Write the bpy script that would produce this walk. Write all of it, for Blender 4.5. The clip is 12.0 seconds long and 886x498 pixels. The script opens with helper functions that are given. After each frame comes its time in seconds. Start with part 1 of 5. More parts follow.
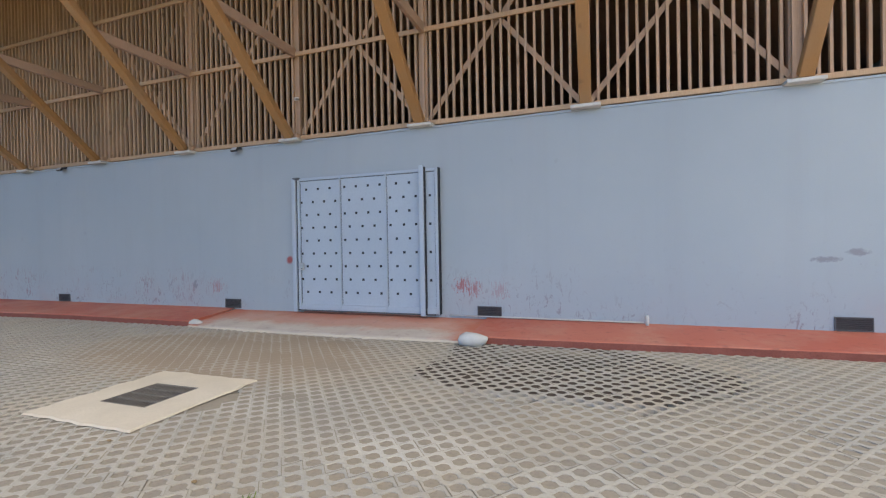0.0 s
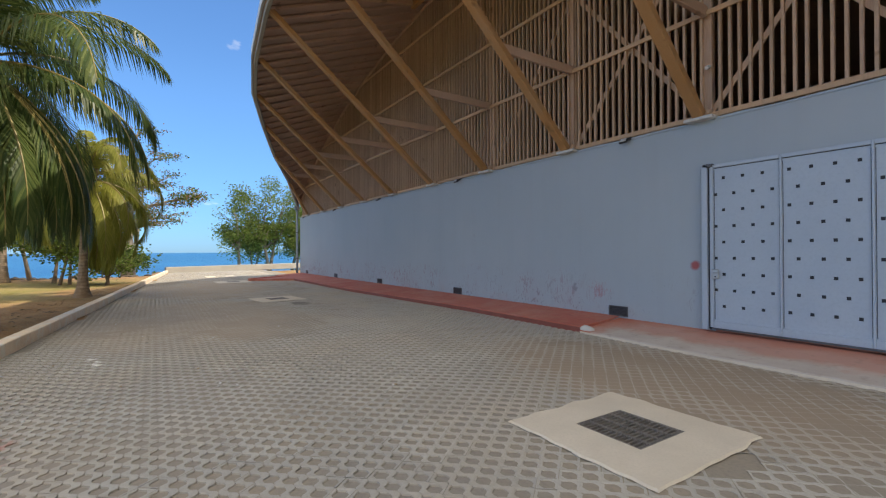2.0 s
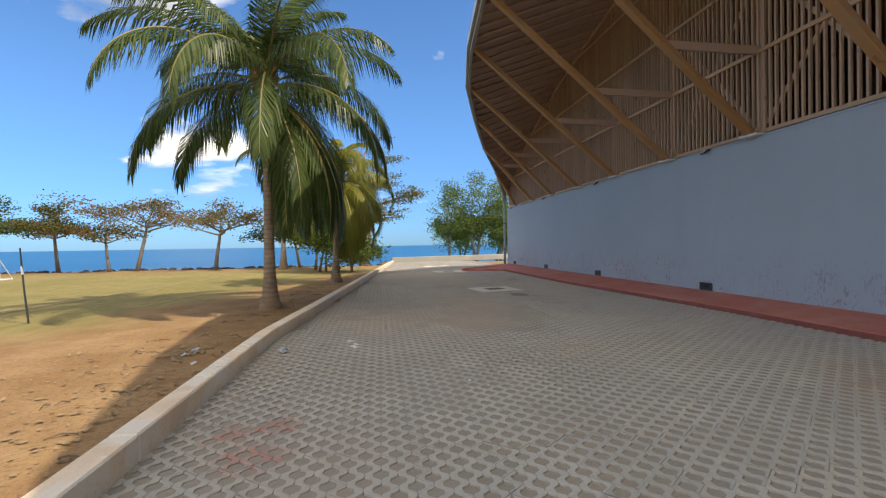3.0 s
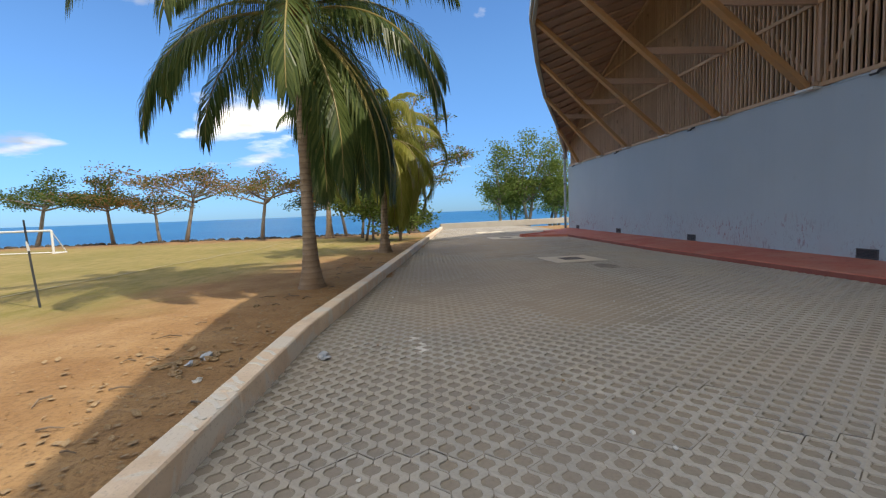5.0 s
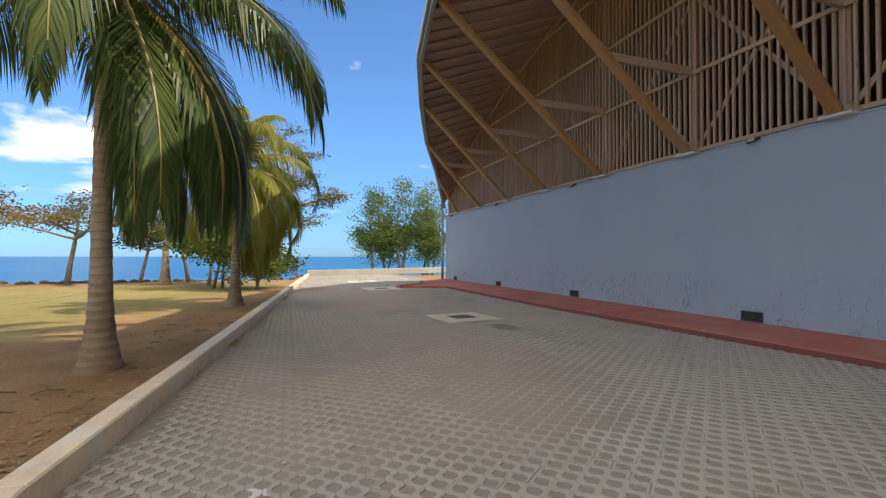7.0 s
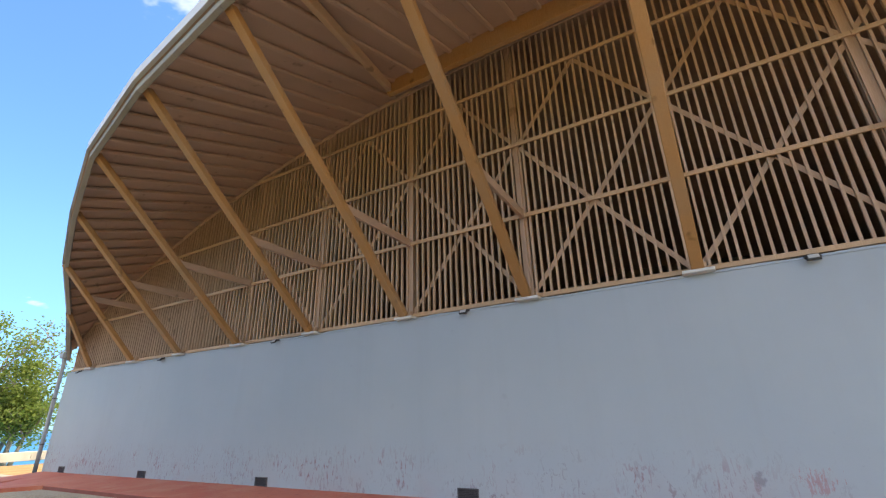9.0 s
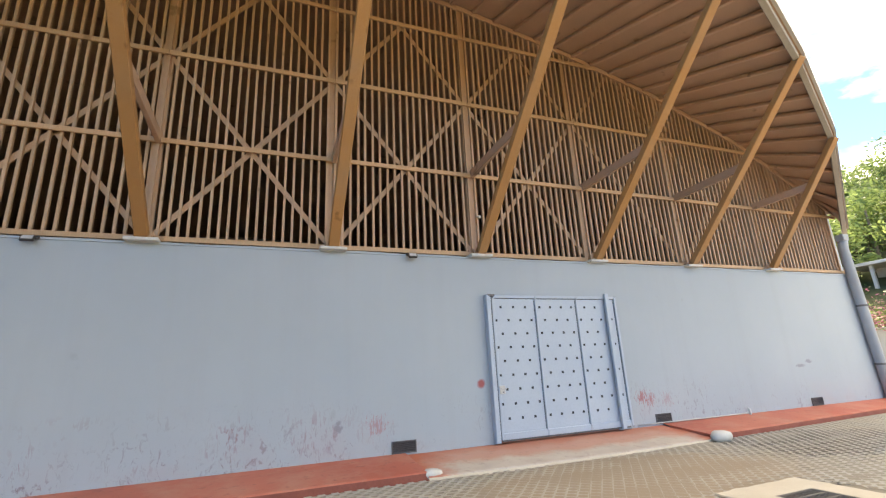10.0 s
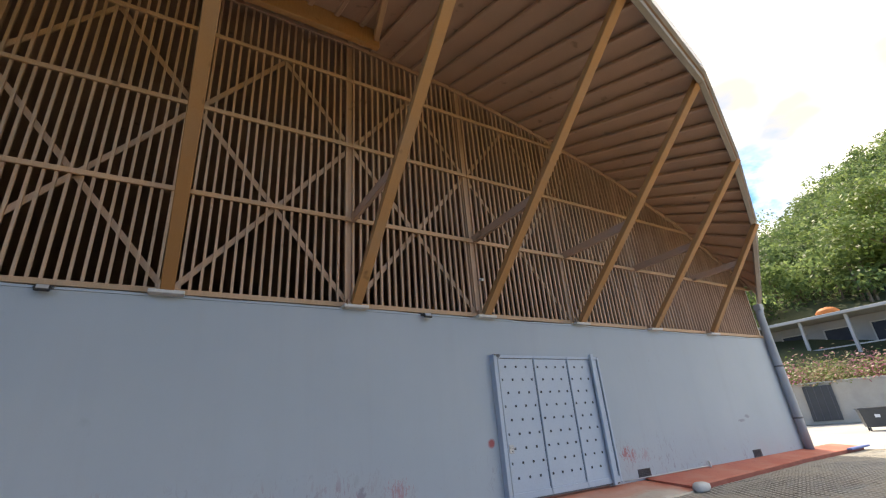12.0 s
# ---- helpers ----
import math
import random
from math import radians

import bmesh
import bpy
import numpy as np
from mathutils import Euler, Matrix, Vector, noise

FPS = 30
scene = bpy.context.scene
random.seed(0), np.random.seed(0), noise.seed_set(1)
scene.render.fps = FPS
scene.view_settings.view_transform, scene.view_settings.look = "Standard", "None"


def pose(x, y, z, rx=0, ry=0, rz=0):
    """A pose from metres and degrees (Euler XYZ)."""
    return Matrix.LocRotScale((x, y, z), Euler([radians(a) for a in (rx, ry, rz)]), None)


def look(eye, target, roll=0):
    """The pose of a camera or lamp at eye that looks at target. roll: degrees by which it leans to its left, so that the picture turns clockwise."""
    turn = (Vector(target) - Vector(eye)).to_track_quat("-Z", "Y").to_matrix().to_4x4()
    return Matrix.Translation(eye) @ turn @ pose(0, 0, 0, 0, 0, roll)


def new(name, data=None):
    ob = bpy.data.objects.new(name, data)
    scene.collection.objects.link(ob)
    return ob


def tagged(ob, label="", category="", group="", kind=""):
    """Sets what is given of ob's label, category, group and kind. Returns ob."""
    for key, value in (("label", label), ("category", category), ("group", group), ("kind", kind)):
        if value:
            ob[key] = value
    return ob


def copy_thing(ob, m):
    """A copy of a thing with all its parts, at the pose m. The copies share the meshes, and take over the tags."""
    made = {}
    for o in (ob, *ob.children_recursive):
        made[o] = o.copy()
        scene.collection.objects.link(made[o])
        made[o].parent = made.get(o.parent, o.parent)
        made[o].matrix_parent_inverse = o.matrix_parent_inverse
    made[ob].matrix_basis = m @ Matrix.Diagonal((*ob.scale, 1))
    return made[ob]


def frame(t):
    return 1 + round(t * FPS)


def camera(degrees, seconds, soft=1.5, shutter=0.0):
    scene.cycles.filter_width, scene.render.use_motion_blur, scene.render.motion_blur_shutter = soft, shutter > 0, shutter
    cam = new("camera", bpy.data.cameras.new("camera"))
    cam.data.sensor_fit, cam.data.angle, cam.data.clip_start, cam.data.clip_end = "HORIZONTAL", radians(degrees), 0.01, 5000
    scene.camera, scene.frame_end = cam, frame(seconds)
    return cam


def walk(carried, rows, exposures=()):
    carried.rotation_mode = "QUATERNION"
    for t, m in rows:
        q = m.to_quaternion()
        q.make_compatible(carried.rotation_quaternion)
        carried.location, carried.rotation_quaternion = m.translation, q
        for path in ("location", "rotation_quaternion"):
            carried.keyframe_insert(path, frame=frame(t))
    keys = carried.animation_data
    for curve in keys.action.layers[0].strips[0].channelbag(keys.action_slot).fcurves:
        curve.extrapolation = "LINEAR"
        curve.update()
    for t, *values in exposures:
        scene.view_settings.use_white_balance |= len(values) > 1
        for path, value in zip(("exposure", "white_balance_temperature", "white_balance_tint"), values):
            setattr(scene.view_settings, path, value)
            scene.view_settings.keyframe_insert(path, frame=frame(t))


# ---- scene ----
cam = camera(89.3, 12.0, soft=1.2)
PATH = [
    (0, (6.511, -8.534, 1.642), (5.836, -6.651, 1.628), -1.0),
    (0.2, (6.351, -8.526, 1.649), (5.978, -6.561, 1.627), -1.2),
    (0.5, (6.021, -8.562, 1.642), (5.67, -6.593, 1.631), -1.8),
    (1, (5.461, -8.611, 1.706), (4.749, -6.742, 1.708), -1.6),
    (1.2, (5.272, -8.575, 1.702), (4.338, -6.807, 1.709), -1.7),
    (1.5, (4.893, -8.615, 1.647), (3.611, -7.08, 1.683), -1.1),
    (1.7, (4.671, -8.586, 1.641), (3.158, -7.279, 1.674), -0.6),
    (2, (4.264, -8.607, 1.672), (2.581, -7.526, 1.682), -0.3),
    (2.5, (3.716, -8.727, 1.658), (1.926, -7.835, 1.634), -0.6),
    (2.8, (3.35, -8.831, 1.609), (1.402, -8.377, 1.595), -0.6),
    (3, (3.071, -8.922, 1.605), (1.091, -8.646, 1.586), -0.9),
    (5, (0.781, -9.266, 1.548), (-1.211, -9.189, 1.382), -2.1),
    (5.5, (0.227, -9.359, 1.549), (-1.753, -9.141, 1.367), -2.3),
    (6, (-0.297, -9.34, 1.552), (-2.265, -9.03, 1.376), -1.6),
    (6.5, (-0.839, -9.319, 1.575), (-2.775, -8.835, 1.455), -0.7),
    (8.5, (-2.901, -9.003, 1.682), (-4.323, -7.75, 2.32), -1.0),
    (9, (-3.418, -8.982, 1.716), (-4.359, -7.37, 2.433), -1.5),
    (9.2, (-3.627, -8.931, 1.713), (-4.248, -7.176, 2.444), -2.0),
    (9.5, (-3.893, -8.805, 1.702), (-4.019, -6.943, 2.42), -5.7),
    (9.7, (-4.064, -8.79, 1.683), (-3.825, -6.923, 2.357), -3.9),
    (10, (-4.428, -8.786, 1.658), (-3.726, -6.989, 2.185), -2.9),
    (10.5, (-4.937, -8.66, 1.627), (-4.18, -6.873, 2.11), -3.6),
    (11, (-5.447, -8.544, 1.594), (-4.679, -6.762, 2.076), -2.6),
    (11.5, (-5.947, -8.5, 1.625), (-5.037, -6.849, 2.293), -3.5),
    (12, (-6.459, -8.331, 1.651), (-5.461, -6.773, 2.41), -4.6),
]
walk(cam, [(t, look(eye, target, roll)) for t, eye, target, roll in PATH], exposures=[(0, 1.25, 7650, 10), (0.5, 1.38, 7700, 10), (1.0, 1.2, 7700, 10), (1.5, 0.83, 7650, 10), (2.5, 0.54, 7500, 10), (3, 0.42, 7450, 10), (5, 0.39, 7400, 10), (6.5, 0.44, 7450, 10), (8.5, 1.3, 8100, 10), (9.0, 1.48, 8300, 10), (9.5, 2.02, 9050, 10), (10.0, 1.84, 9100, 10), (10.5, 1.16, 8200, 10), (12, 1.05, 8000, 10)])

# world, sun and light
SUN_EL, SUN_FROM = radians(51), Vector((0.48, 0.88, 0))
world = bpy.data.worlds.new("sky")
scene.world = world
world.use_nodes = True
wn, wl = world.node_tree.nodes, world.node_tree.links
wn.clear()
w_out, w_bg = wn.new("ShaderNodeOutputWorld"), wn.new("ShaderNodeBackground")
w_sky = wn.new("ShaderNodeTexSky")
w_sky.sky_type, w_sky.sun_disc = "NISHITA", False
w_sky.sun_elevation, w_sky.sun_rotation = SUN_EL, math.atan2(SUN_FROM.x, SUN_FROM.y)
w_sky.air_density, w_sky.dust_density, w_sky.ozone_density = 1.0, 0.1, 4.0
w_bg.inputs["Strength"].default_value = 0.15


def wnode(kind, **values):
    n = wn.new(kind)
    for k, v in values.items():
        n.inputs[k].default_value = v
    return n


def wmath(op, a, b):
    n = wn.new("ShaderNodeMath")
    n.operation = op
    for i, v in enumerate((a, b)):
        if isinstance(v, (int, float)):
            n.inputs[i].default_value = v
        else:
            wl.new(v, n.inputs[i])
    return n.outputs[0]


# clouds drawn on a flat layer above the place, thicker inland
w_co, w_sep = wn.new("ShaderNodeTexCoord"), wn.new("ShaderNodeSeparateXYZ")
wl.new(w_co.outputs["Generated"], w_sep.inputs[0])
w_up = wmath("ADD", wmath("MAXIMUM", w_sep.outputs[2], 0.0), 0.18)
w_com = wn.new("ShaderNodeCombineXYZ")
wl.new(wmath("DIVIDE", w_sep.outputs[0], w_up), w_com.inputs[0])
wl.new(wmath("DIVIDE", w_sep.outputs[1], w_up), w_com.inputs[1])
w_noise = wnode("ShaderNodeTexNoise", Scale=1.15, Detail=7.0, Roughness=0.56, Distortion=0.25)
w_map = wn.new("ShaderNodeMapping")
w_map.inputs["Location"].default_value = (2.6, 0.4, 0.0)
wl.new(w_com.outputs[0], w_map.inputs[0])
wl.new(w_map.outputs[0], w_noise.inputs["Vector"])
w_cov = wmath("ADD", w_noise.outputs["Fac"], wmath("MULTIPLY", w_sep.outputs[0], 0.125))
# extra cloud high overhead, added to throw more light down on the paving
w_cov = wmath("ADD", w_cov, wmath("MULTIPLY", wmath("MAXIMUM", wmath("SUBTRACT", w_sep.outputs[2], 0.4), 0.0), 0.22))
w_cov = wmath("ADD", w_cov, wmath("MULTIPLY", wmath("MAXIMUM", wmath("SUBTRACT", 0.28, w_sep.outputs[2]), 0.0), 0.16))
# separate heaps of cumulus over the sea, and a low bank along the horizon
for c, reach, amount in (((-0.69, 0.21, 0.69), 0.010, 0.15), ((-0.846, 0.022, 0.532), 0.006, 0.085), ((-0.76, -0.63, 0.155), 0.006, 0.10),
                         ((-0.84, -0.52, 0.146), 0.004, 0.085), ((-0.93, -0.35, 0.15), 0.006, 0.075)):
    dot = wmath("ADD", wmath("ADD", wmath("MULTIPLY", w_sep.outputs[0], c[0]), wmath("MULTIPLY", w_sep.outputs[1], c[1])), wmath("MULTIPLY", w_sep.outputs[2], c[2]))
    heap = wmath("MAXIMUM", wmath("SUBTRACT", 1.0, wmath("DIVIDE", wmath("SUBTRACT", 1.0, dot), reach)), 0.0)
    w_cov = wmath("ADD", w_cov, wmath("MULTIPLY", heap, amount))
w_ramp = wn.new("ShaderNodeValToRGB")
w_ramp.color_ramp.elements[0].position, w_ramp.color_ramp.elements[1].position = 0.515, 0.64
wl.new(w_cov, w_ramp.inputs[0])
w_mix = wn.new("ShaderNodeMix")
w_mix.data_type = "RGBA"
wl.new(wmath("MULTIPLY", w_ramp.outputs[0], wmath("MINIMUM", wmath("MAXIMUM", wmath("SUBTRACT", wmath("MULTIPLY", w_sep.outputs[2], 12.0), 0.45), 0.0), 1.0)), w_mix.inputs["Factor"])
w_tint = wn.new("ShaderNodeMix")
w_tint.data_type, w_tint.blend_type = "RGBA", "MULTIPLY"
w_tint.inputs["Factor"].default_value, w_tint.inputs["B"].default_value = 1.0, (0.50, 0.80, 1.10, 1)
wl.new(w_sky.outputs[0], w_tint.inputs["A"])
w_low = wn.new("ShaderNodeMix")
w_low.data_type, w_low.blend_type = "RGBA", "MULTIPLY"
w_low.inputs["B"].default_value = (0.40, 0.52, 0.80, 1)
wl.new(wmath("POWER", wmath("MAXIMUM", wmath("SUBTRACT", 1.0, wmath("MULTIPLY", wmath("ABSOLUTE", w_sep.outputs[2], 0.0), 3.0)), 0.0), 1.5), w_low.inputs["Factor"])
wl.new(w_tint.outputs["Result"], w_low.inputs["A"])
wl.new(w_low.outputs["Result"], w_mix.inputs["A"])
w_thick = wnode("ShaderNodeTexNoise", Scale=1.7, Detail=4.0, Roughness=0.5)
wl.new(w_com.outputs[0], w_thick.inputs["Vector"])
w_grey = wn.new("ShaderNodeValToRGB")
w_grey.color_ramp.elements[0].position, w_grey.color_ramp.elements[1].position = 0.40, 0.56
w_grey.color_ramp.elements[0].color, w_grey.color_ramp.elements[1].color = (0.33, 0.345, 0.365, 1), (1.0, 0.99, 0.98, 1)
wl.new(w_thick.outputs["Fac"], w_grey.inputs[0])
w_white = wn.new("ShaderNodeMix")
w_white.data_type, w_white.blend_type = "RGBA", "MULTIPLY"
w_white.inputs["Factor"].default_value, w_white.inputs["A"].default_value = 1.0, (9.5, 9.5, 9.5, 1)
wl.new(w_grey.outputs[0], w_white.inputs["B"])
wl.new(w_white.outputs["Result"], w_mix.inputs["B"])
wl.new(w_mix.outputs["Result"], w_bg.inputs["Color"])
wl.new(w_bg.outputs[0], w_out.inputs[0])

sun = new("sun", bpy.data.lights.new("sun", "SUN"))
sun.data.energy, sun.data.angle, sun.data.color = 3.2, radians(0.53), (1.0, 0.95, 0.87)
sun_way = SUN_FROM.normalized() * math.cos(SUN_EL) + Vector((0, 0, math.sin(SUN_EL)))
sun.matrix_world = look(sun_way * 60, (0, 0, 0))

# ---------------------------------------------------------------- materials


class Nodes:
    """A small wrapper to write a node material in few lines."""

    def __init__(self, name):
        self.mat = bpy.data.materials.new(name)
        self.mat.use_nodes = True
        self.t = self.mat.node_tree
        self.bsdf = self.t.nodes["Principled BSDF"]
        self.co = self.t.nodes.new("ShaderNodeTexCoord").outputs["Object"]

    def n(self, kind):
        return self.t.nodes.new(kind)

    def put(self, v, socket):
        if isinstance(v, (int, float)):
            socket.default_value = v
        elif isinstance(v, (tuple, list)):
            socket.default_value = (*v, 1) if len(v) == 3 and socket.type == "RGBA" else v
        else:
            self.t.links.new(v, socket)

    def noise(self, scale, detail=4.0, rough=0.55, vec=None, stretch=None, distortion=0.0):
        n = self.n("ShaderNodeTexNoise")
        v = self.co if vec is None else vec
        if stretch:
            m = self.n("ShaderNodeMapping")
            m.inputs["Scale"].default_value = stretch
            self.put(v, m.inputs[0])
            v = m.outputs[0]
        self.put(v, n.inputs["Vector"])
        n.inputs["Scale"].default_value, n.inputs["Detail"].default_value = scale, detail
        n.inputs["Roughness"].default_value, n.inputs["Distortion"].default_value = rough, distortion
        return n.outputs["Fac"]

    def ramp(self, v, lo, hi):
        n = self.n("ShaderNodeMapRange")
        self.put(v, n.inputs["Value"])
        n.inputs["From Min"].default_value, n.inputs["From Max"].default_value = lo, hi
        return n.outputs["Result"]

    def math(self, op, a, b=0.0):
        n = self.n("ShaderNodeMath")
        n.operation = op
        self.put(a, n.inputs[0]), self.put(b, n.inputs[1])
        return n.outputs[0]

    def mix(self, fac, a, b):
        n = self.n("ShaderNodeMix")
        n.data_type = "RGBA"
        self.put(fac, n.inputs["Factor"]), self.put(a, n.inputs["A"]), self.put(b, n.inputs["B"])
        return n.outputs["Result"]

    def xyz(self):
        n = self.n("ShaderNodeSeparateXYZ")
        self.put(self.co, n.inputs[0])
        return n.outputs

    def random(self):
        return self.n("ShaderNodeObjectInfo").outputs["Random"]

    def island(self):
        return self.n("ShaderNodeNewGeometry").outputs["Random Per Island"]

    def bump(self, height, strength=0.3, distance=0.01):
        n = self.n("ShaderNodeBump")
        n.inputs["Strength"].default_value, n.inputs["Distance"].default_value = strength, distance
        self.put(height, n.inputs["Height"])
        self.put(n.outputs[0], self.bsdf.inputs["Normal"])

    def done(self, color, rough=0.7, metal=0.0, spec=0.5):
        self.put(color, self.bsdf.inputs["Base Color"])
        self.put(rough, self.bsdf.inputs["Roughness"])
        self.put(metal, self.bsdf.inputs["Metallic"])
        self.bsdf.inputs["Specular IOR Level"].default_value = spec
        return self.mat


def speckled(name, a, b, scale=3.0, fine=60.0, rough=0.75, bump=0.25, metal=0.0, spread=0.25, depth=0.006, spec=0.4):
    """Two tones in large blotches, a fine grain, and each object a little lighter or darker."""
    m = Nodes(name)
    big = m.ramp(m.noise(scale, 5.0), 0.32, 0.68)
    c = m.mix(big, a, b)
    g = m.noise(fine, 3.0)
    dark = tuple(v * (1 - spread) for v in a)
    c = m.mix(m.math("MULTIPLY", m.ramp(g, 0.45, 0.75), 0.6), c, dark)
    c = m.mix(m.math("MULTIPLY", m.random(), spread), c, tuple(v * 0.7 for v in b))
    m.bump(m.math("ADD", g, m.math("MULTIPLY", big, 0.5)), bump, depth)
    return m.done(c, rough, metal, spec)


def timber(name, a, b, along=(1.0, 1.0, 14.0), rough=0.65, grey=0.0):
    """Sawn or glued timber: long grain, knots, weathering in blotches."""
    m = Nodes(name)
    grain = m.noise(9.0, 5.0, 0.65, stretch=(along[2], along[2], 0.7) if along[2] > 1 else None, distortion=0.6)
    c = m.mix(m.ramp(grain, 0.35, 0.7), a, b)
    knots = m.ramp(m.noise(2.6, 2.0), 0.68, 0.74)
    c = m.mix(m.math("MULTIPLY", knots, 0.6), c, tuple(v * 0.35 for v in a))
    weather = m.ramp(m.noise(0.9, 4.0), 0.42, 0.72)
    c = m.mix(m.math("MULTIPLY", weather, grey), c, (0.30, 0.25, 0.19))
    c = m.mix(m.math("MULTIPLY", m.random(), 0.35), c, tuple(v * 0.6 for v in a))
    m.bump(grain, 0.25, 0.004)
    return m.done(c, rough, 0.0, 0.35)


def wall_paint():
    """Pale blue-grey render with scuffs, rust-red rub marks low down and rain streaks from the top."""
    m = Nodes("blue_grey_render")
    x, y, z = m.xyz()
    big = m.ramp(m.noise(0.35, 5.0, 0.6), 0.35, 0.7)
    c = m.mix(big, (0.335, 0.40, 0.455), (0.37, 0.43, 0.48))
    streak = m.ramp(m.noise(1.1, 4.0, 0.6, stretch=(2.2, 1.0, 0.12)), 0.50, 0.75)
    c = m.mix(m.math("MULTIPLY", streak, 0.22), c, (0.31, 0.345, 0.39))
    low = m.math("SUBTRACT", 1.0, m.ramp(z, 0.25, 1.35))
    scuff = m.ramp(m.noise(6.5, 6.0, 0.72, stretch=(1.5, 1.0, 0.7), distortion=1.0), 0.55, 0.63)
    place = m.ramp(m.noise(0.6, 3.0), 0.42, 0.56)
    smear = m.math("MULTIPLY", m.math("MULTIPLY", scuff, place), low)
    c = m.mix(m.math("MULTIPLY", smear, 0.85), c, (0.215, 0.165, 0.19))
    wash = m.math("MULTIPLY", m.ramp(m.noise(0.8, 4.0, 0.6), 0.48, 0.7), m.math("SUBTRACT", 1.0, m.ramp(z, 0.2, 1.0)))
    c = m.mix(m.math("MULTIPLY", wash, 0.35), c, (0.42, 0.30, 0.32))
    dirt = m.math("MULTIPLY", m.ramp(m.noise(9.0, 6.0, 0.7), 0.60, 0.72), m.math("SUBTRACT", 1.0, m.ramp(z, 0.2, 2.3)))
    c = m.mix(m.math("MULTIPLY", dirt, 0.5), c, (0.22, 0.23, 0.27))
    blot = m.ramp(m.noise(1.7, 3.0, 0.5), 0.70, 0.76)
    c = m.mix(m.math("MULTIPLY", blot, 0.22), c, (0.20, 0.21, 0.24))
    # smears of red paint: beside the gate, past it, and far along the wall
    for cx, cz, r, s in ((-0.31, 1.38, 0.1, 0.95), (3.85, 0.85, 0.104, 0.75), (4.1, 0.8, 0.105, 0.6), (4.6, 0.75, 0.11, 0.35),
                         (-2.5, 0.75, 0.12, 0.45)):
        dx = m.math("SUBTRACT", x, cx)
        dz = m.math("SUBTRACT", z, cz)
        d = m.math("SQRT", m.math("ADD", m.math("MULTIPLY", dx, dx), m.math("MULTIPLY", dz, dz)))
        wob = m.noise(17.0, 5.0, 0.75, stretch=(1.5, 1.0, 0.4)) if r > 0.101 else m.noise(7.0, 2.0)
        edge = m.math("ADD", m.math("DIVIDE", d, r), m.math("MULTIPLY", m.math("SUBTRACT", wob, 0.5), 13.0 if r > 0.101 else 0.8))
        f = m.math("MULTIPLY", m.math("SUBTRACT", 1.0, m.ramp(edge, 0.6, 1.1)), s)
        c = m.mix(f, c, (0.36, 0.085, 0.085) if cx > -5 else (0.24, 0.12, 0.14))
    drip = m.ramp(m.noise(7.0, 6.0, 0.7, stretch=(1.9, 1.0, 0.55), distortion=0.6), 0.545, 0.60)
    seaward = m.math("SUBTRACT", 1.0, m.math("MULTIPLY", m.ramp(x, -22.0, -18.0), 0.45))
    where = m.ramp(m.math("ADD", m.noise(0.75, 3.0), m.math("MULTIPLY", m.math("SUBTRACT", seaward, 0.5), 0.22)), 0.50, 0.62)
    band = m.math("MULTIPLY", m.ramp(z, 0.30, 0.5), m.math("SUBTRACT", 1.0, m.ramp(z, 0.85, 1.30)))
    c = m.mix(m.math("MULTIPLY", m.math("MULTIPLY", m.math("MULTIPLY", drip, where), band), m.math("MULTIPLY", m.math("SUBTRACT", 1.0, m.ramp(x, -6.0, -1.0)), 0.8)), c, (0.26, 0.12, 0.14))
    # dark rubbed streaks near the sunny end
    for cx, cz, rx, rz in ((9.75, 1.33, 0.22, 0.05), (10.15, 1.44, 0.16, 0.06), (-3.2, 0.78, 0.08, 0.12)):
        dx, dz = m.math("DIVIDE", m.math("SUBTRACT", x, cx), rx), m.math("DIVIDE", m.math("SUBTRACT", z, cz), rz)
        d = m.math("ADD", m.math("MULTIPLY", dx, dx), m.math("MULTIPLY", dz, dz))
        d = m.math("ADD", d, m.math("MULTIPLY", m.math("SUBTRACT", m.noise(14.0, 5.0, 0.7), 0.5), 4.0))
        c = m.mix(m.math("MULTIPLY", m.math("SUBTRACT", 1.0, m.ramp(d, 0.3, 1.1)), 0.6), c, (0.17, 0.16, 0.19))
    f = m.noise(45.0, 4.0)
    m.bump(m.math("ADD", f, m.math("MULTIPLY", m.noise(2.0, 3.0), 2.0)), 0.12, 0.01)
    return m.done(c, 0.62, 0.0, 0.4)


def leaf(name, a, b, light=0.35, rough=0.45, patch=0.7, dark=0.5):
    """Leaves: each clump its own green, some light passing through."""
    m = Nodes(name)
    c = m.mix(m.island(), a, b)
    c = m.mix(m.math("MULTIPLY", m.ramp(m.noise(patch, 3.0), 0.4, 0.7 if patch > 0.5 else 0.58), dark), c, tuple(0.6 * v for v in a))
    m.done(c, rough, 0.0, 0.25)
    tr = m.n("ShaderNodeBsdfTranslucent")
    m.put(c, tr.inputs["Color"])
    mix = m.n("ShaderNodeMixShader")
    mix.inputs[0].default_value = light
    out = m.t.nodes["Material Output"]
    m.t.links.new(m.bsdf.outputs[0], mix.inputs[1])
    m.t.links.new(tr.outputs[0], mix.inputs[2])
    m.t.links.new(mix.outputs[0], out.inputs[0])
    return m.mat


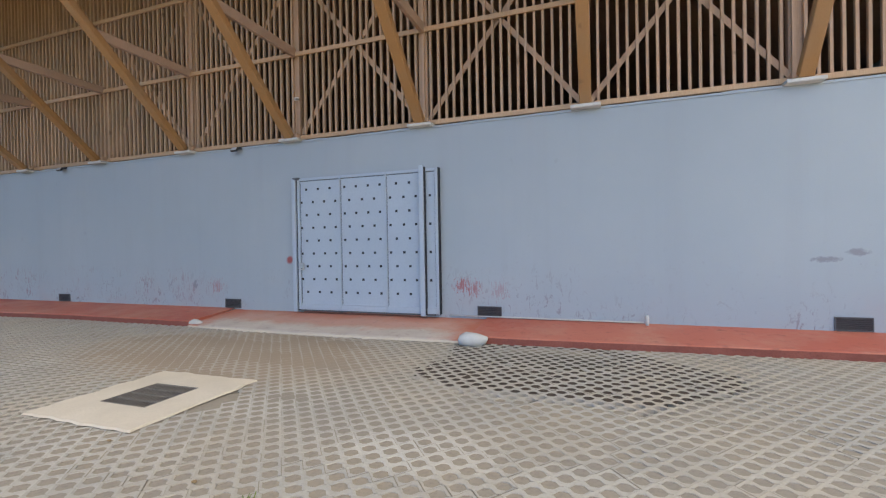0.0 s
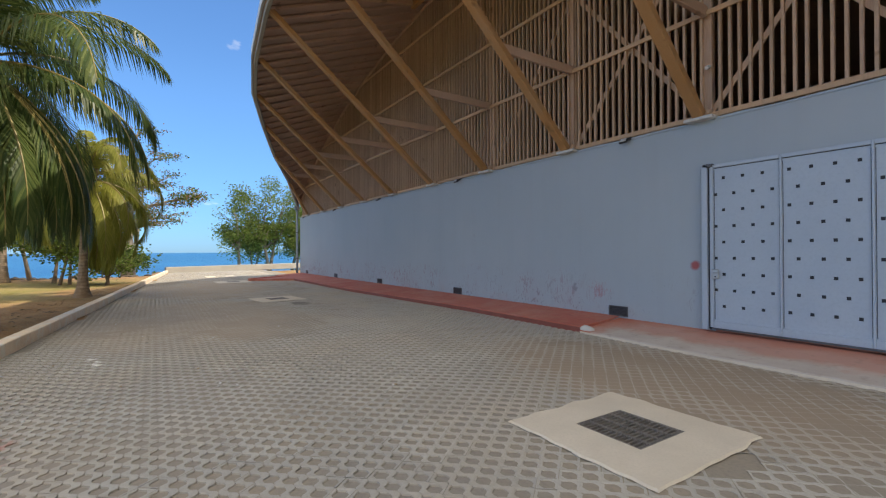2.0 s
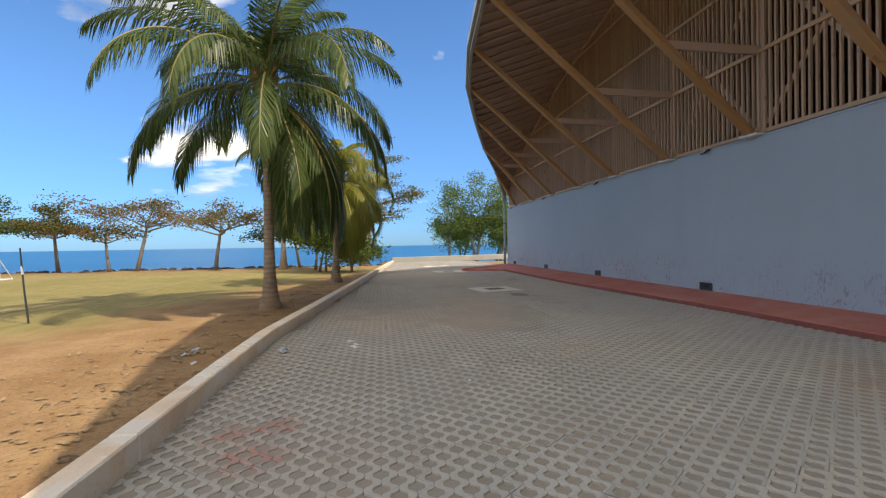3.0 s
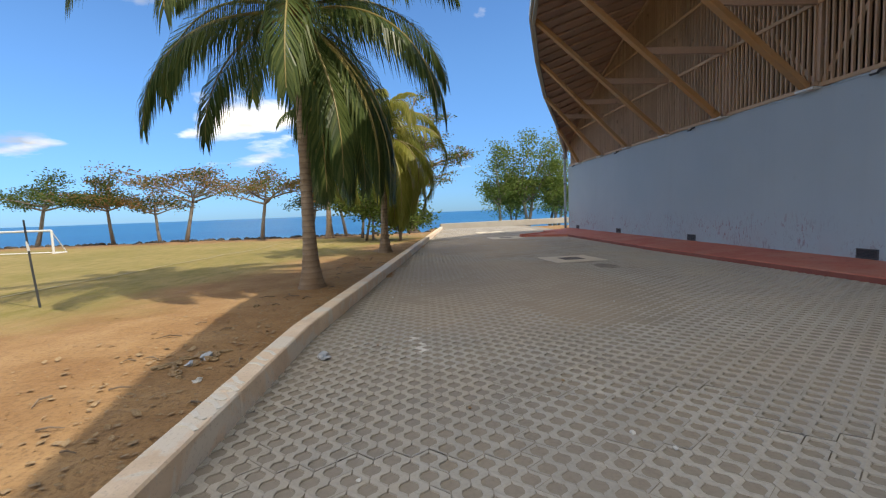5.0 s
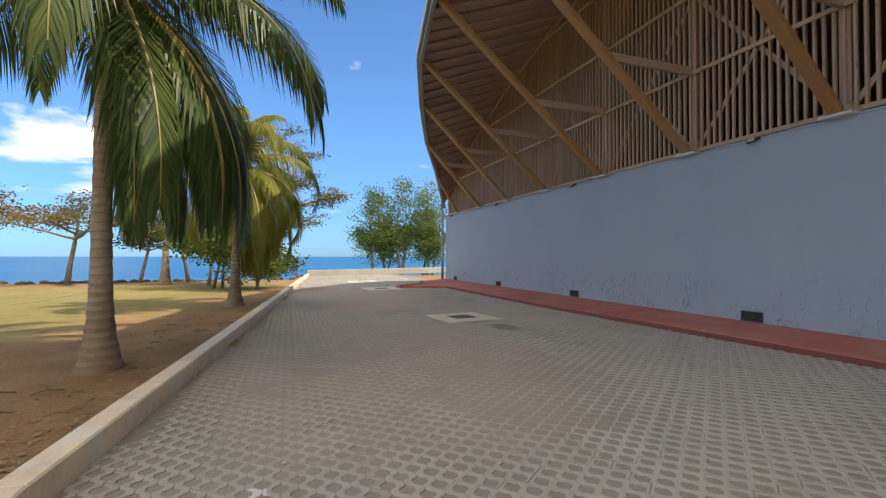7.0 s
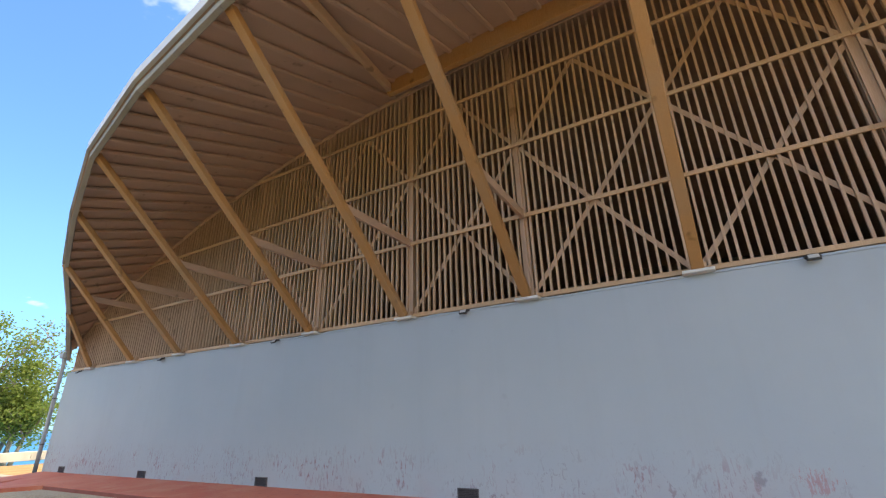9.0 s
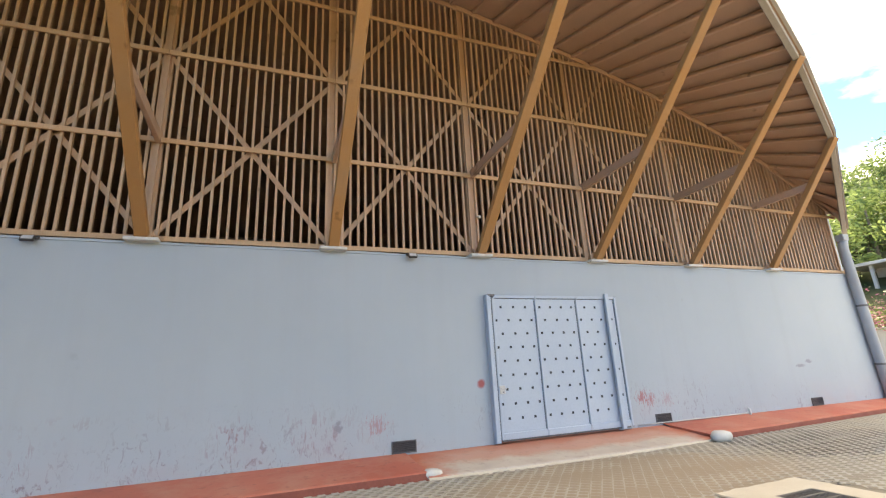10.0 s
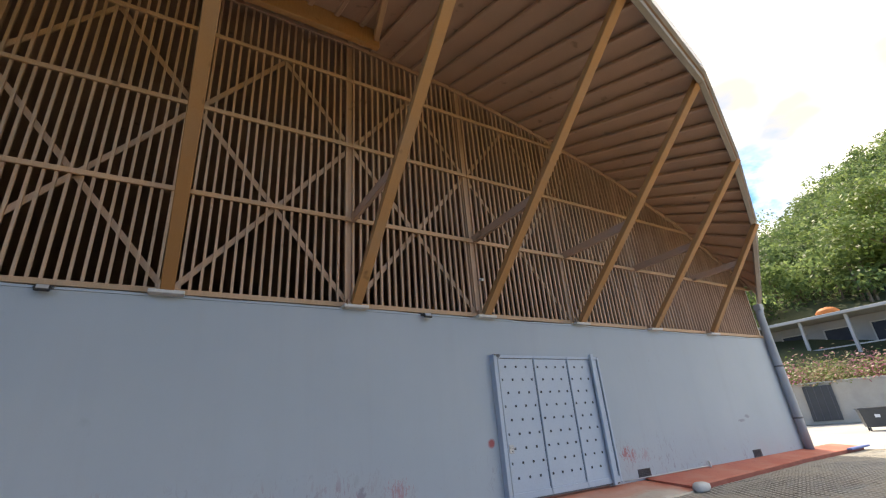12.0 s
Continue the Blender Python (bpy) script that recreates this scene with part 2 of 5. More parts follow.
def red_paint():
    m = Nodes("worn_red_floor_paint")
    wear = m.ramp(m.noise(1.2, 6.0, 0.65), 0.47, 0.72)
    c = m.mix(m.ramp(m.noise(0.5, 3.0), 0.35, 0.7), (0.45, 0.115, 0.075), (0.51, 0.17, 0.115))
    c = m.mix(m.math("MULTIPLY", wear, 0.55), c, (0.52, 0.30, 0.22))
    c = m.mix(m.math("MULTIPLY", m.ramp(m.noise(7.0, 5.0), 0.58, 0.75), 0.5), c, (0.17, 0.05, 0.04))
    m.bump(m.noise(40.0, 4.0), 0.2, 0.006)
    return m.done(c, 0.6, 0.0, 0.4)


def ramp_concrete():
    """Grey-white concrete with worn pink and red paint on its upper part and both ends."""
    m = Nodes("ramp_concrete_with_worn_red")
    x, y, z = m.xyz()
    c = m.mix(m.ramp(m.noise(1.4, 5.0), 0.35, 0.65), (0.56, 0.50, 0.44), (0.47, 0.41, 0.36))
    up = m.math("ADD", y, m.math("MULTIPLY", m.math("SUBTRACT", m.noise(1.1, 6.0, 0.65), 0.5), 1.1))
    c = m.mix(m.math("MULTIPLY", m.ramp(up, -1.05, -0.75), 0.8), c, (0.54, 0.27, 0.20))
    c = m.mix(m.math("MULTIPLY", m.ramp(up, -0.45, -0.1), 0.6), c, (0.50, 0.15, 0.09))
    side = m.math("ADD", m.math("ABSOLUTE", m.math("SUBTRACT", x, 1.2)), m.math("MULTIPLY", m.math("SUBTRACT", m.noise(1.6, 6.0, 0.65), 0.5), 1.6))
    c = m.mix(m.math("MULTIPLY", m.ramp(side, 2.5, 3.1), 0.85), c, (0.50, 0.15, 0.09))
    c = m.mix(m.math("MULTIPLY", m.ramp(m.noise(8.0, 5.0), 0.55, 0.72), 0.35), c, (0.28, 0.20, 0.17))
    m.bump(m.noise(35.0, 5.0), 0.3, 0.006)
    return m.done(c, 0.8, 0.0, 0.3)


def paver_stone():
    m = Nodes("grey_paver_concrete")
    m.co = m.n("ShaderNodeNewGeometry").outputs["Position"]
    x, y, z = m.xyz()
    c = m.mix(m.random(), (0.385, 0.367, 0.33), (0.45, 0.43, 0.385))
    c = m.mix(m.math("MULTIPLY", m.island(), 0.22), c, (0.35, 0.33, 0.29))
    c = m.mix(m.math("MULTIPLY", m.ramp(m.noise(38.0, 4.0), 0.5, 0.72), 0.45), c, (0.29, 0.275, 0.25))
    c = m.mix(m.math("MULTIPLY", m.ramp(m.noise(0.35, 6.0, 0.6), 0.47, 0.66), 0.6), c, (0.45, 0.385, 0.30))
    c = m.mix(m.math("MULTIPLY", m.ramp(m.noise(3.0, 5.0, 0.65), 0.56, 0.74), 0.35), c, (0.60, 0.56, 0.49))
    for cx, cy, rx, ry in ((-9.2, -8.0, 4.4, 2.7), (0.8, -2.9, 2.9, 1.7), (-20.0, -7.0, 6.0, 3.0)):
        dx, dy = m.math("DIVIDE", m.math("SUBTRACT", x, cx), rx), m.math("DIVIDE", m.math("SUBTRACT", y, cy), ry)
        d = m.math("ADD", m.math("MULTIPLY", dx, dx), m.math("MULTIPLY", dy, dy))
        d = m.math("ADD", d, m.math("MULTIPLY", m.math("SUBTRACT", m.noise(0.8, 6.0, 0.65), 0.5), 1.4))
        c = m.mix(m.math("MULTIPLY", m.math("SUBTRACT", 1.0, m.ramp(d, 0.5, 1.3)), 0.5), c, (0.42, 0.35, 0.27))
    for cx, cy, r in ((-0.55, -9.93, 0.30), (-1.15, -9.83, 0.22), (-1.0, -10.2, 0.25)):
        dx, dy = m.math("SUBTRACT", x, cx), m.math("SUBTRACT", y, cy)
        d = m.math("SQRT", m.math("ADD", m.math("MULTIPLY", dx, dx), m.math("MULTIPLY", dy, dy)))
        edge = m.math("ADD", m.math("DIVIDE", d, r), m.math("MULTIPLY", m.math("SUBTRACT", m.noise(6.0, 5.0, 0.7), 0.5), 4.0))
        c = m.mix(m.math("MULTIPLY", m.math("SUBTRACT", 1.0, m.ramp(edge, 0.2, 1.1)), 0.55), c, (0.42, 0.12, 0.08))
    for cx, cy, rx, ry, tone, k in ((-10.6, -4.6, 0.55, 0.3, (0.12, 0.11, 0.10), 0.75), (-4.3, -9.35, 0.2, 0.09, (0.75, 0.74, 0.70), 0.8), (-4.65, -9.47, 0.12, 0.1, (0.75, 0.74, 0.70), 0.7), (5.1, -5.2, 0.7, 0.4, (0.60, 0.58, 0.53), 0.35)):
        dx, dy = m.math("DIVIDE", m.math("SUBTRACT", x, cx), rx), m.math("DIVIDE", m.math("SUBTRACT", y, cy), ry)
        d = m.math("ADD", m.math("MULTIPLY", dx, dx), m.math("MULTIPLY", dy, dy))
        d = m.math("ADD", d, m.math("MULTIPLY", m.math("SUBTRACT", m.noise(9.0, 6.0, 0.7), 0.5), 3.0))
        c = m.mix(m.math("MULTIPLY", m.math("SUBTRACT", 1.0, m.ramp(d, 0.6, 1.0)), k), c, tone)
    m.bump(m.math("ADD", m.noise(70.0, 4.0), m.math("MULTIPLY", m.noise(14.0, 3.0), 1.5)), 0.45, 0.006)
    return m.done(c, 0.85, 0.0, 0.3)


def sand_bed():
    m = Nodes("dusty_sand_joint_fill")
    big = m.ramp(m.noise(0.45, 5.0, 0.6), 0.36, 0.66)
    c = m.mix(big, (0.27, 0.25, 0.22), (0.325, 0.28, 0.22))
    c = m.mix(m.math("MULTIPLY", m.ramp(m.noise(30.0, 5.0), 0.45, 0.7), 0.5), c, (0.22, 0.20, 0.17))
    x, y, z = m.xyz()
    # drifts of brown sand, and emptied holes past the gate coloured as shaded dark soil
    for cx, cy, rx, ry, tone, k in ((-9.2, -8.0, 4.4, 2.7, (0.39, 0.32, 0.245), 0.7), (0.8, -2.9, 2.9, 1.7, (0.35, 0.275, 0.205), 0.8),
                                    (-20.0, -7.0, 6.0, 3.0, (0.44, 0.345, 0.245), 0.7), (6.1, -2.6, 1.9, 1.0, (0.055, 0.045, 0.033), 1.0)):
        dx, dy = m.math("DIVIDE", m.math("SUBTRACT", x, cx), rx), m.math("DIVIDE", m.math("SUBTRACT", y, cy), ry)
        d = m.math("ADD", m.math("MULTIPLY", dx, dx), m.math("MULTIPLY", dy, dy))
        d = m.math("ADD", d, m.math("MULTIPLY", m.math("SUBTRACT", m.noise(0.8, 6.0, 0.65), 0.5), 1.4 if tone[0] > 0.2 else 0.7))
        c = m.mix(m.math("MULTIPLY", m.math("SUBTRACT", 1.0, m.ramp(d, 0.5, 1.3)), k), c, tone)
    m.bump(m.noise(55.0, 5.0), 0.4, 0.008)
    return m.done(c, 0.95, 0.0, 0.2)


def field():
    """Dry football field: thin yellow-green grass, bare brown earth in a strip along the kerb and under the trees."""
    m = Nodes("dry_grass_and_bare_earth")
    x, y, z = m.xyz()
    grass = m.mix(m.ramp(m.noise(0.22, 5.0, 0.6), 0.36, 0.64), (0.255, 0.213, 0.08), (0.36, 0.275, 0.125))
    grass = m.mix(m.ramp(m.noise(1.3, 6.0, 0.7, stretch=(1.0, 2.2, 1.0)), 0.45, 0.68), grass, (0.21, 0.185, 0.055))
    grass = m.mix(m.math("MULTIPLY", m.ramp(m.noise(38.0, 5.0, 0.7), 0.45, 0.7), 0.6), grass, (0.11, 0.10, 0.03))
    earth = m.mix(m.ramp(m.noise(0.9, 6.0, 0.65), 0.38, 0.66), (0.285, 0.165, 0.078), (0.395, 0.255, 0.13))
    earth = m.mix(m.math("MULTIPLY", m.ramp(m.noise(24.0, 6.0, 0.7), 0.48, 0.7), 0.6), earth, (0.12, 0.075, 0.045))
    far = m.math("ADD", m.math("MULTIPLY", y, -0.34), m.math("MULTIPLY", m.math("SUBTRACT", m.noise(0.32, 5.0), 0.5), 3.0))
    far = m.math("ADD", far, m.math("MULTIPLY", x, -0.10))
    bare = m.math("SUBTRACT", 1.0, m.ramp(far, 5.5, 6.3))
    shore = m.ramp(m.math("ADD", m.math("MULTIPLY", x, -1.0), m.math("MULTIPLY", m.noise(0.6, 4.0), 3.0)), 29.0, 32.0)
    c = m.mix(m.math("MAXIMUM", bare, shore), grass, earth)
    m.bump(m.math("ADD", m.noise(26.0, 6.0, 0.7), m.math("MULTIPLY", m.noise(2.0, 4.0), 2.0)), 0.6, 0.03)
    return m.done(c, 0.95, 0.0, 0.15)


def sea_water():
    m = Nodes("blue_sea_water")
    deep = m.ramp(m.noise(0.02, 3.0, stretch=(1.0, 0.25, 1.0)), 0.4, 0.65)
    c = m.mix(deep, (0.012, 0.11, 0.26), (0.018, 0.15, 0.31))
    x, y, z = m.xyz()
    near = m.ramp(m.math("ADD", x, m.math("MULTIPLY", m.noise(0.15, 4.0), 8.0)), -60.0, -36.0)
    c = m.mix(m.math("MULTIPLY", near, 0.7), c, (0.06, 0.26, 0.32))
    foam = m.math("MULTIPLY", m.ramp(m.noise(0.5, 6.0, 0.7, stretch=(1.0, 0.22, 1.0)), 0.53, 0.62), m.ramp(x, -54.0, -40.0))
    c = m.mix(foam, c, (0.75, 0.80, 0.82))
    m.bump(m.math("ADD", m.noise(0.8, 5.0, 0.6, stretch=(1.0, 0.35, 1.0)), m.math("MULTIPLY", m.noise(4.0, 4.0), 0.3)), 0.5, 0.35)
    return m.done(c, 0.35, 0.0, 0.18)


# dirty red paint, made darker to carry the shade of the apron's front face
M_RED_SHADED = speckled("dirty_red_paint_shaded", (0.22, 0.06, 0.045), (0.30, 0.095, 0.07), 2.5, 40, 0.7, 0.3, 0.0, 0.35)
M_WALL, M_RED, M_PAVER, M_SAND, M_FIELD, M_SEA = wall_paint(), red_paint(), paver_stone(), sand_bed(), field(), sea_water()
M_GLULAM = timber("orange_glued_timber", (0.36, 0.18, 0.065), (0.48, 0.265, 0.115), grey=0.35)
M_SLAT = timber("weathered_slat_timber", (0.50, 0.33, 0.22), (0.64, 0.455, 0.335), grey=0.25)
M_GIRT = timber("pale_rail_timber", (0.54, 0.355, 0.215), (0.66, 0.46, 0.305), grey=0.25)
M_SOFFIT = timber("brown_soffit_boards", (0.49, 0.335, 0.25), (0.57, 0.405, 0.31), grey=0.2)
M_ROOF = speckled("pale_metal_roofing", (0.66, 0.68, 0.69), (0.58, 0.60, 0.62), 0.8, 30, 0.45, 0.05, 0.0, 0.1)
# hall interior toned dark so the space behind the slats looks unlit
M_INSIDE = speckled("darkened_hall_render", (0.26, 0.24, 0.22), (0.21, 0.20, 0.18), 0.6, 20, 0.85, 0.1)
M_GATE = speckled("pale_blue_gate_paint", (0.37, 0.45, 0.55), (0.41, 0.49, 0.58), 0.9, 30, 0.42, 0.06, 0.0, 0.07)
# near-black for gaps and openings, their shade put into the colour
M_DARK = speckled("black_recess", (0.02, 0.025, 0.035), (0.03, 0.035, 0.045), 3, 40, 0.7, 0.1)
M_STEEL = speckled("bare_steel", (0.55, 0.56, 0.57), (0.42, 0.43, 0.44), 6, 80, 0.35, 0.1, 0.9, 0.15)
M_GRATE = speckled("rusty_cast_iron", (0.15, 0.145, 0.14), (0.24, 0.215, 0.19), 9, 90, 0.6, 0.3, 0.2, 0.3)
M_VENT = speckled("dark_grey_vent_metal", (0.10, 0.105, 0.115), (0.15, 0.15, 0.16), 5, 60, 0.5, 0.1, 0.3, 0.2)
M_PIPE = speckled("blue_grey_pvc", (0.32, 0.36, 0.40), (0.27, 0.31, 0.35), 2, 40, 0.5, 0.05, 0.0, 0.1)
M_PAD = speckled("cream_drain_concrete", (0.70, 0.63, 0.52), (0.60, 0.54, 0.44), 1.7, 45, 0.85, 0.3, 0.0, 0.2)


def kerb_concrete():
    m = Nodes("cream_kerb_concrete")
    m.co = m.n("ShaderNodeNewGeometry").outputs["Position"]
    c = m.mix(m.ramp(m.noise(2.2, 5.0, 0.6), 0.36, 0.66), (0.82, 0.665, 0.50), (0.70, 0.545, 0.395))
    c = m.mix(m.math("MULTIPLY", m.ramp(m.noise(1.3, 6.0, 0.7, distortion=0.8), 0.50, 0.56), 0.75), c, (0.76, 0.71, 0.62))
    c = m.mix(m.math("MULTIPLY", m.ramp(m.noise(34.0, 5.0, 0.7), 0.55, 0.72), 0.45), c, (0.34, 0.27, 0.20))
    m.bump(m.math("ADD", m.noise(40.0, 5.0), m.math("MULTIPLY", m.noise(5.0, 4.0), 1.5)), 0.4, 0.008)
    return m.done(c, 0.85, 0.0, 0.25)


M_KERB = kerb_concrete()
M_RAMP = ramp_concrete()
M_PAINT = speckled("worn_warm_white_paint", (0.86, 0.82, 0.74), (0.76, 0.70, 0.60), 9, 60, 0.8, 0.3)
M_LIME = speckled("whitewashed_stone", (0.66, 0.67, 0.66), (0.52, 0.52, 0.50), 5, 45, 0.85, 0.4, 0.0, 0.2)
M_STONE = speckled("pale_concrete_wall", (0.47, 0.44, 0.38), (0.37, 0.345, 0.30), 0.9, 25, 0.9, 0.3, 0.0, 0.25)
M_LAMP = speckled("black_lamp_housing", (0.03, 0.03, 0.032), (0.05, 0.05, 0.05), 5, 60, 0.4, 0.05)
M_LENS = speckled("clear_lamp_glass", (0.55, 0.57, 0.58), (0.6, 0.6, 0.6), 5, 60, 0.12, 0.02)
M_BARK = speckled("brown_bark", (0.16, 0.115, 0.08), (0.24, 0.185, 0.135), 4, 30, 0.95, 0.8, 0.0, 0.4, 0.02)
M_PALE_BARK = speckled("grey_bark", (0.30, 0.26, 0.21), (0.22, 0.19, 0.155), 4, 30, 0.95, 0.7, 0.0, 0.3, 0.02)
M_FROND = leaf("palm_frond_green", (0.055, 0.10, 0.032), (0.19, 0.235, 0.075), 0.44, 0.34)
M_FROND_Y = leaf("palm_frond_yellow_green", (0.26, 0.28, 0.05), (0.42, 0.40, 0.10), 0.5, 0.4)
M_FROND_D = leaf("dry_palm_frond", (0.25, 0.16, 0.075), (0.34, 0.24, 0.12), 0.2, 0.7)
M_RIB = speckled("yellow_palm_rib", (0.32, 0.27, 0.09), (0.24, 0.19, 0.07), 5, 30, 0.5, 0.1)
M_LEAF = leaf("dark_green_leaves", (0.055, 0.095, 0.025), (0.12, 0.165, 0.045), 0.3)
M_LEAF_L = leaf("light_green_leaves", (0.13, 0.20, 0.04), (0.22, 0.28, 0.07), 0.4)
M_LEAF_M = leaf("pale_green_leaves", (0.17, 0.25, 0.06), (0.27, 0.33, 0.10), 0.45)
M_LEAF_R = leaf("reddening_almond_leaves", (0.42, 0.19, 0.09), (0.24, 0.24, 0.075), 0.35)
M_LEAF_H = leaf("hillside_leaves", (0.15, 0.23, 0.085), (0.36, 0.45, 0.16), 0.6, patch=0.16, dark=0.75)
M_PINK = leaf("pink_bougainvillea", (0.40, 0.10, 0.18), (0.45, 0.22, 0.20), 0.3)
M_WHITE = speckled("white_painted_tube", (0.75, 0.76, 0.76), (0.68, 0.69, 0.69), 3, 40, 0.5, 0.05)
M_LITTER = speckled("dry_leaf_litter", (0.26, 0.17, 0.085), (0.38, 0.28, 0.17), 30, 80, 0.9, 0.2, 0.0, 0.4)
M_PAPER = speckled("crumpled_blue_white_plastic", (0.33, 0.41, 0.52), (0.58, 0.59, 0.60), 12, 60, 0.35, 0.3)
M_BIN = speckled("dark_grey_plastic", (0.045, 0.05, 0.055), (0.06, 0.065, 0.07), 3, 60, 0.45, 0.08)
M_BLUE = speckled("worn_blue_paint", (0.10, 0.16, 0.42), (0.16, 0.22, 0.45), 3, 40, 0.6, 0.2)
# dark soil, with the shade of the deep holes put into its tone
M_SOIL = speckled("dark_soil_with_shade", (0.045, 0.032, 0.024), (0.075, 0.055, 0.04), 4, 50, 0.95, 0.5, 0.0, 0.3)
M_ROCK = speckled("dark_shore_rock", (0.07, 0.055, 0.045), (0.12, 0.10, 0.08), 2, 20, 0.9, 0.6, 0.0, 0.3, 0.03)
M_HOUSE = speckled("grey_house_render", (0.36, 0.35, 0.33), (0.29, 0.285, 0.27), 0.8, 20, 0.9, 0.2)
M_SLAB = speckled("bleached_concrete_slab", (0.50, 0.48, 0.44), (0.42, 0.405, 0.37), 0.5, 20, 0.9, 0.2)
M_EARTH = speckled("brown_hill_earth", (0.075, 0.075, 0.03), (0.05, 0.065, 0.025), 0.4, 8, 0.95, 0.5, 0.0, 0.3, 0.05)

# ---------------------------------------------------------------- mesh helpers


class Shape:
    """Collects vertices and faces, and links them as one mesh object."""

    def __init__(self):
        self.v, self.f = [], []

    def add(self, verts, faces):
        o = len(self.v)
        self.v.extend(verts)
        self.f.extend(tuple(i + o for i in f) for f in faces)
        return self

    def box(self, c, s, m=None, cut=0.0):
        """A box round c with sides s; cut bevels its edges; m turns it."""
        hx, hy, hz = s[0] / 2, s[1] / 2, s[2] / 2
        k = min(cut, hx * 0.9, hy * 0.9, hz * 0.9)
        m = m or Matrix.Identity(3)
        c = Vector(c)
        if k <= 0:
            vs = [c + m @ Vector((x * hx, y * hy, z * hz)) for x in (-1, 1) for y in (-1, 1) for z in (-1, 1)]
            return self.add(vs, [(0, 1, 3, 2), (4, 6, 7, 5), (0, 4, 5, 1), (2, 3, 7, 6), (0, 2, 6, 4), (1, 5, 7, 3)])
        bm = bmesh.new()
        bmesh.ops.create_cube(bm, size=1.0)
        for v in bm.verts:
            v.co = Vector((v.co.x * s[0], v.co.y * s[1], v.co.z * s[2]))
        bmesh.ops.bevel(bm, geom=bm.edges[:], offset=k, segments=1, affect="EDGES", profile=0.5)
        bm.verts.index_update()
        self.add([c + m @ v.co for v in bm.verts], [tuple(v.index for v in f.verts) for f in bm.faces])
        bm.free()
        return self

    def beam(self, a, b, w, h, cut=0.0, up=(0, 0, 1)):
        """A straight timber from a to b, w wide and h deep."""
        a, b = Vector(a), Vector(b)
        d = b - a
        z = d.normalized()
        x = z.cross(Vector(up))
        x = x.normalized() if x.length > 1e-4 else Vector((1, 0, 0))
        y = z.cross(x)
        m = Matrix((x, y, z)).transposed()
        return self.box((a + b) / 2, (w, h, d.length), m, cut)

    def tube(self, pts, radii, n=8, caps=True):
        pts = [Vector(p) for p in pts]
        rings = []
        side = None
        for i, p in enumerate(pts):
            d = (pts[min(i + 1, len(pts) - 1)] - pts[max(i - 1, 0)]).normalized()
            if side is None:
                side = d.orthogonal().normalized()
            side = (side - d * side.dot(d)).normalized()
            up = d.cross(side)
            r = radii[i] if isinstance(radii, (list, tuple)) else radii
            rings.append([p + side * (r * math.cos(2 * math.pi * k / n)) + up * (r * math.sin(2 * math.pi * k / n)) for k in range(n)])
        o = [v for ring in rings for v in ring]
        fs = [(i * n + k, i * n + (k + 1) % n, (i + 1) * n + (k + 1) % n, (i + 1) * n + k) for i in range(len(pts) - 1) for k in range(n)]
        if caps:
            fs += [tuple(range(n - 1, -1, -1)), tuple((len(pts) - 1) * n + k for k in range(n))]
        return self.add(o, fs)

    def mesh(self, name, material, smooth=False):
        me = bpy.data.meshes.new(name)
        me.from_pydata([tuple(v) for v in self.v], [], self.f)
        me.materials.append(material)
        if smooth:
            me.shade_smooth()
        me.update()
        return me

    def obj(self, name, material, parent=None, label="", smooth=False):
        ob = new(name, self.mesh(name, material, smooth))
        ob.parent = parent
        if label:
            ob["label"] = label
        return ob


def thing(name, label, category, group="", kind=""):
    return tagged(new(name), label, category, group, kind)


def lump(r, seed, squash=(1, 1, 1), rough=0.25, sub=2):
    """An uneven rounded stone or clod, standing on z = 0."""
    bm = bmesh.new()
    bmesh.ops.create_icosphere(bm, subdivisions=sub, radius=1.0)
    s = Shape()
    vs = []
    for v in bm.verts:
        k = 1 + rough * noise.noise(v.co * 1.7 + Vector((seed * 7.3, seed * 1.9, seed)))
        vs.append(Vector((v.co.x * k * r * squash[0], v.co.y * k * r * squash[1], (v.co.z * k + 0.75) * r * squash[2])))
    bm.verts.index_update()
    s.add(vs, [tuple(v.index for v in f.verts) for f in bm.faces])
    bm.free()
    return s

# ---------------------------------------------------------------- the ground
WALL_L, WALL_R, WALL_TOP = -27.75, 13.7, 4.065


def kerb_y(x):
    """The line of the paving's inner kerb edge."""
    return -10.75 if x > -4.6 else -10.75 + (-4.6 - x) * 0.0887


def height(x, y):
    """The lie of the land: flat field and paving, a bank down to the sea, rising ground inland."""
    z = 0.05 + 0.05 * noise.noise(Vector((x * 0.35, y * 0.35, 0)))
    if y > kerb_y(x) - 0.1 and x > -41:
        z = -0.12
    if x < -33 and not (y > -9 and x > -41):
        z -= 1.9 * min(1, (-33 - x) / 6) ** 0.8
    if x < -41:
        z = min(z, -1.9 * min(1, (-41 - x) / 4 + (1 if y < -9 else 0)))
    return z


def build_ground():
    xs = [-3000, -600, -150, -80, -60] + [-52 + i * 0.8 for i in range(116)] + [55, 80, 150, 600, 3000]
    ys = [-3000, -600, -200, -120, -80, -60, -50] + [-44 + i * 0.8 for i in range(70)] + [20, 40, 80, 150, 600, 3000]
    s = Shape()
    s.v = [(x, y, height(x, y)) for y in ys for x in xs]
    w = len(xs)
    s.f = [(j * w + i, j * w + i + 1, (j + 1) * w + i + 1, (j + 1) * w + i) for j in range(len(ys) - 1) for i in range(w - 1)]
    return tagged(s.obj("ground", M_FIELD, smooth=True), "dry yellow-green football field with bare brown earth along the kerb", "ground", kind="structure")


build_ground()
s = Shape()
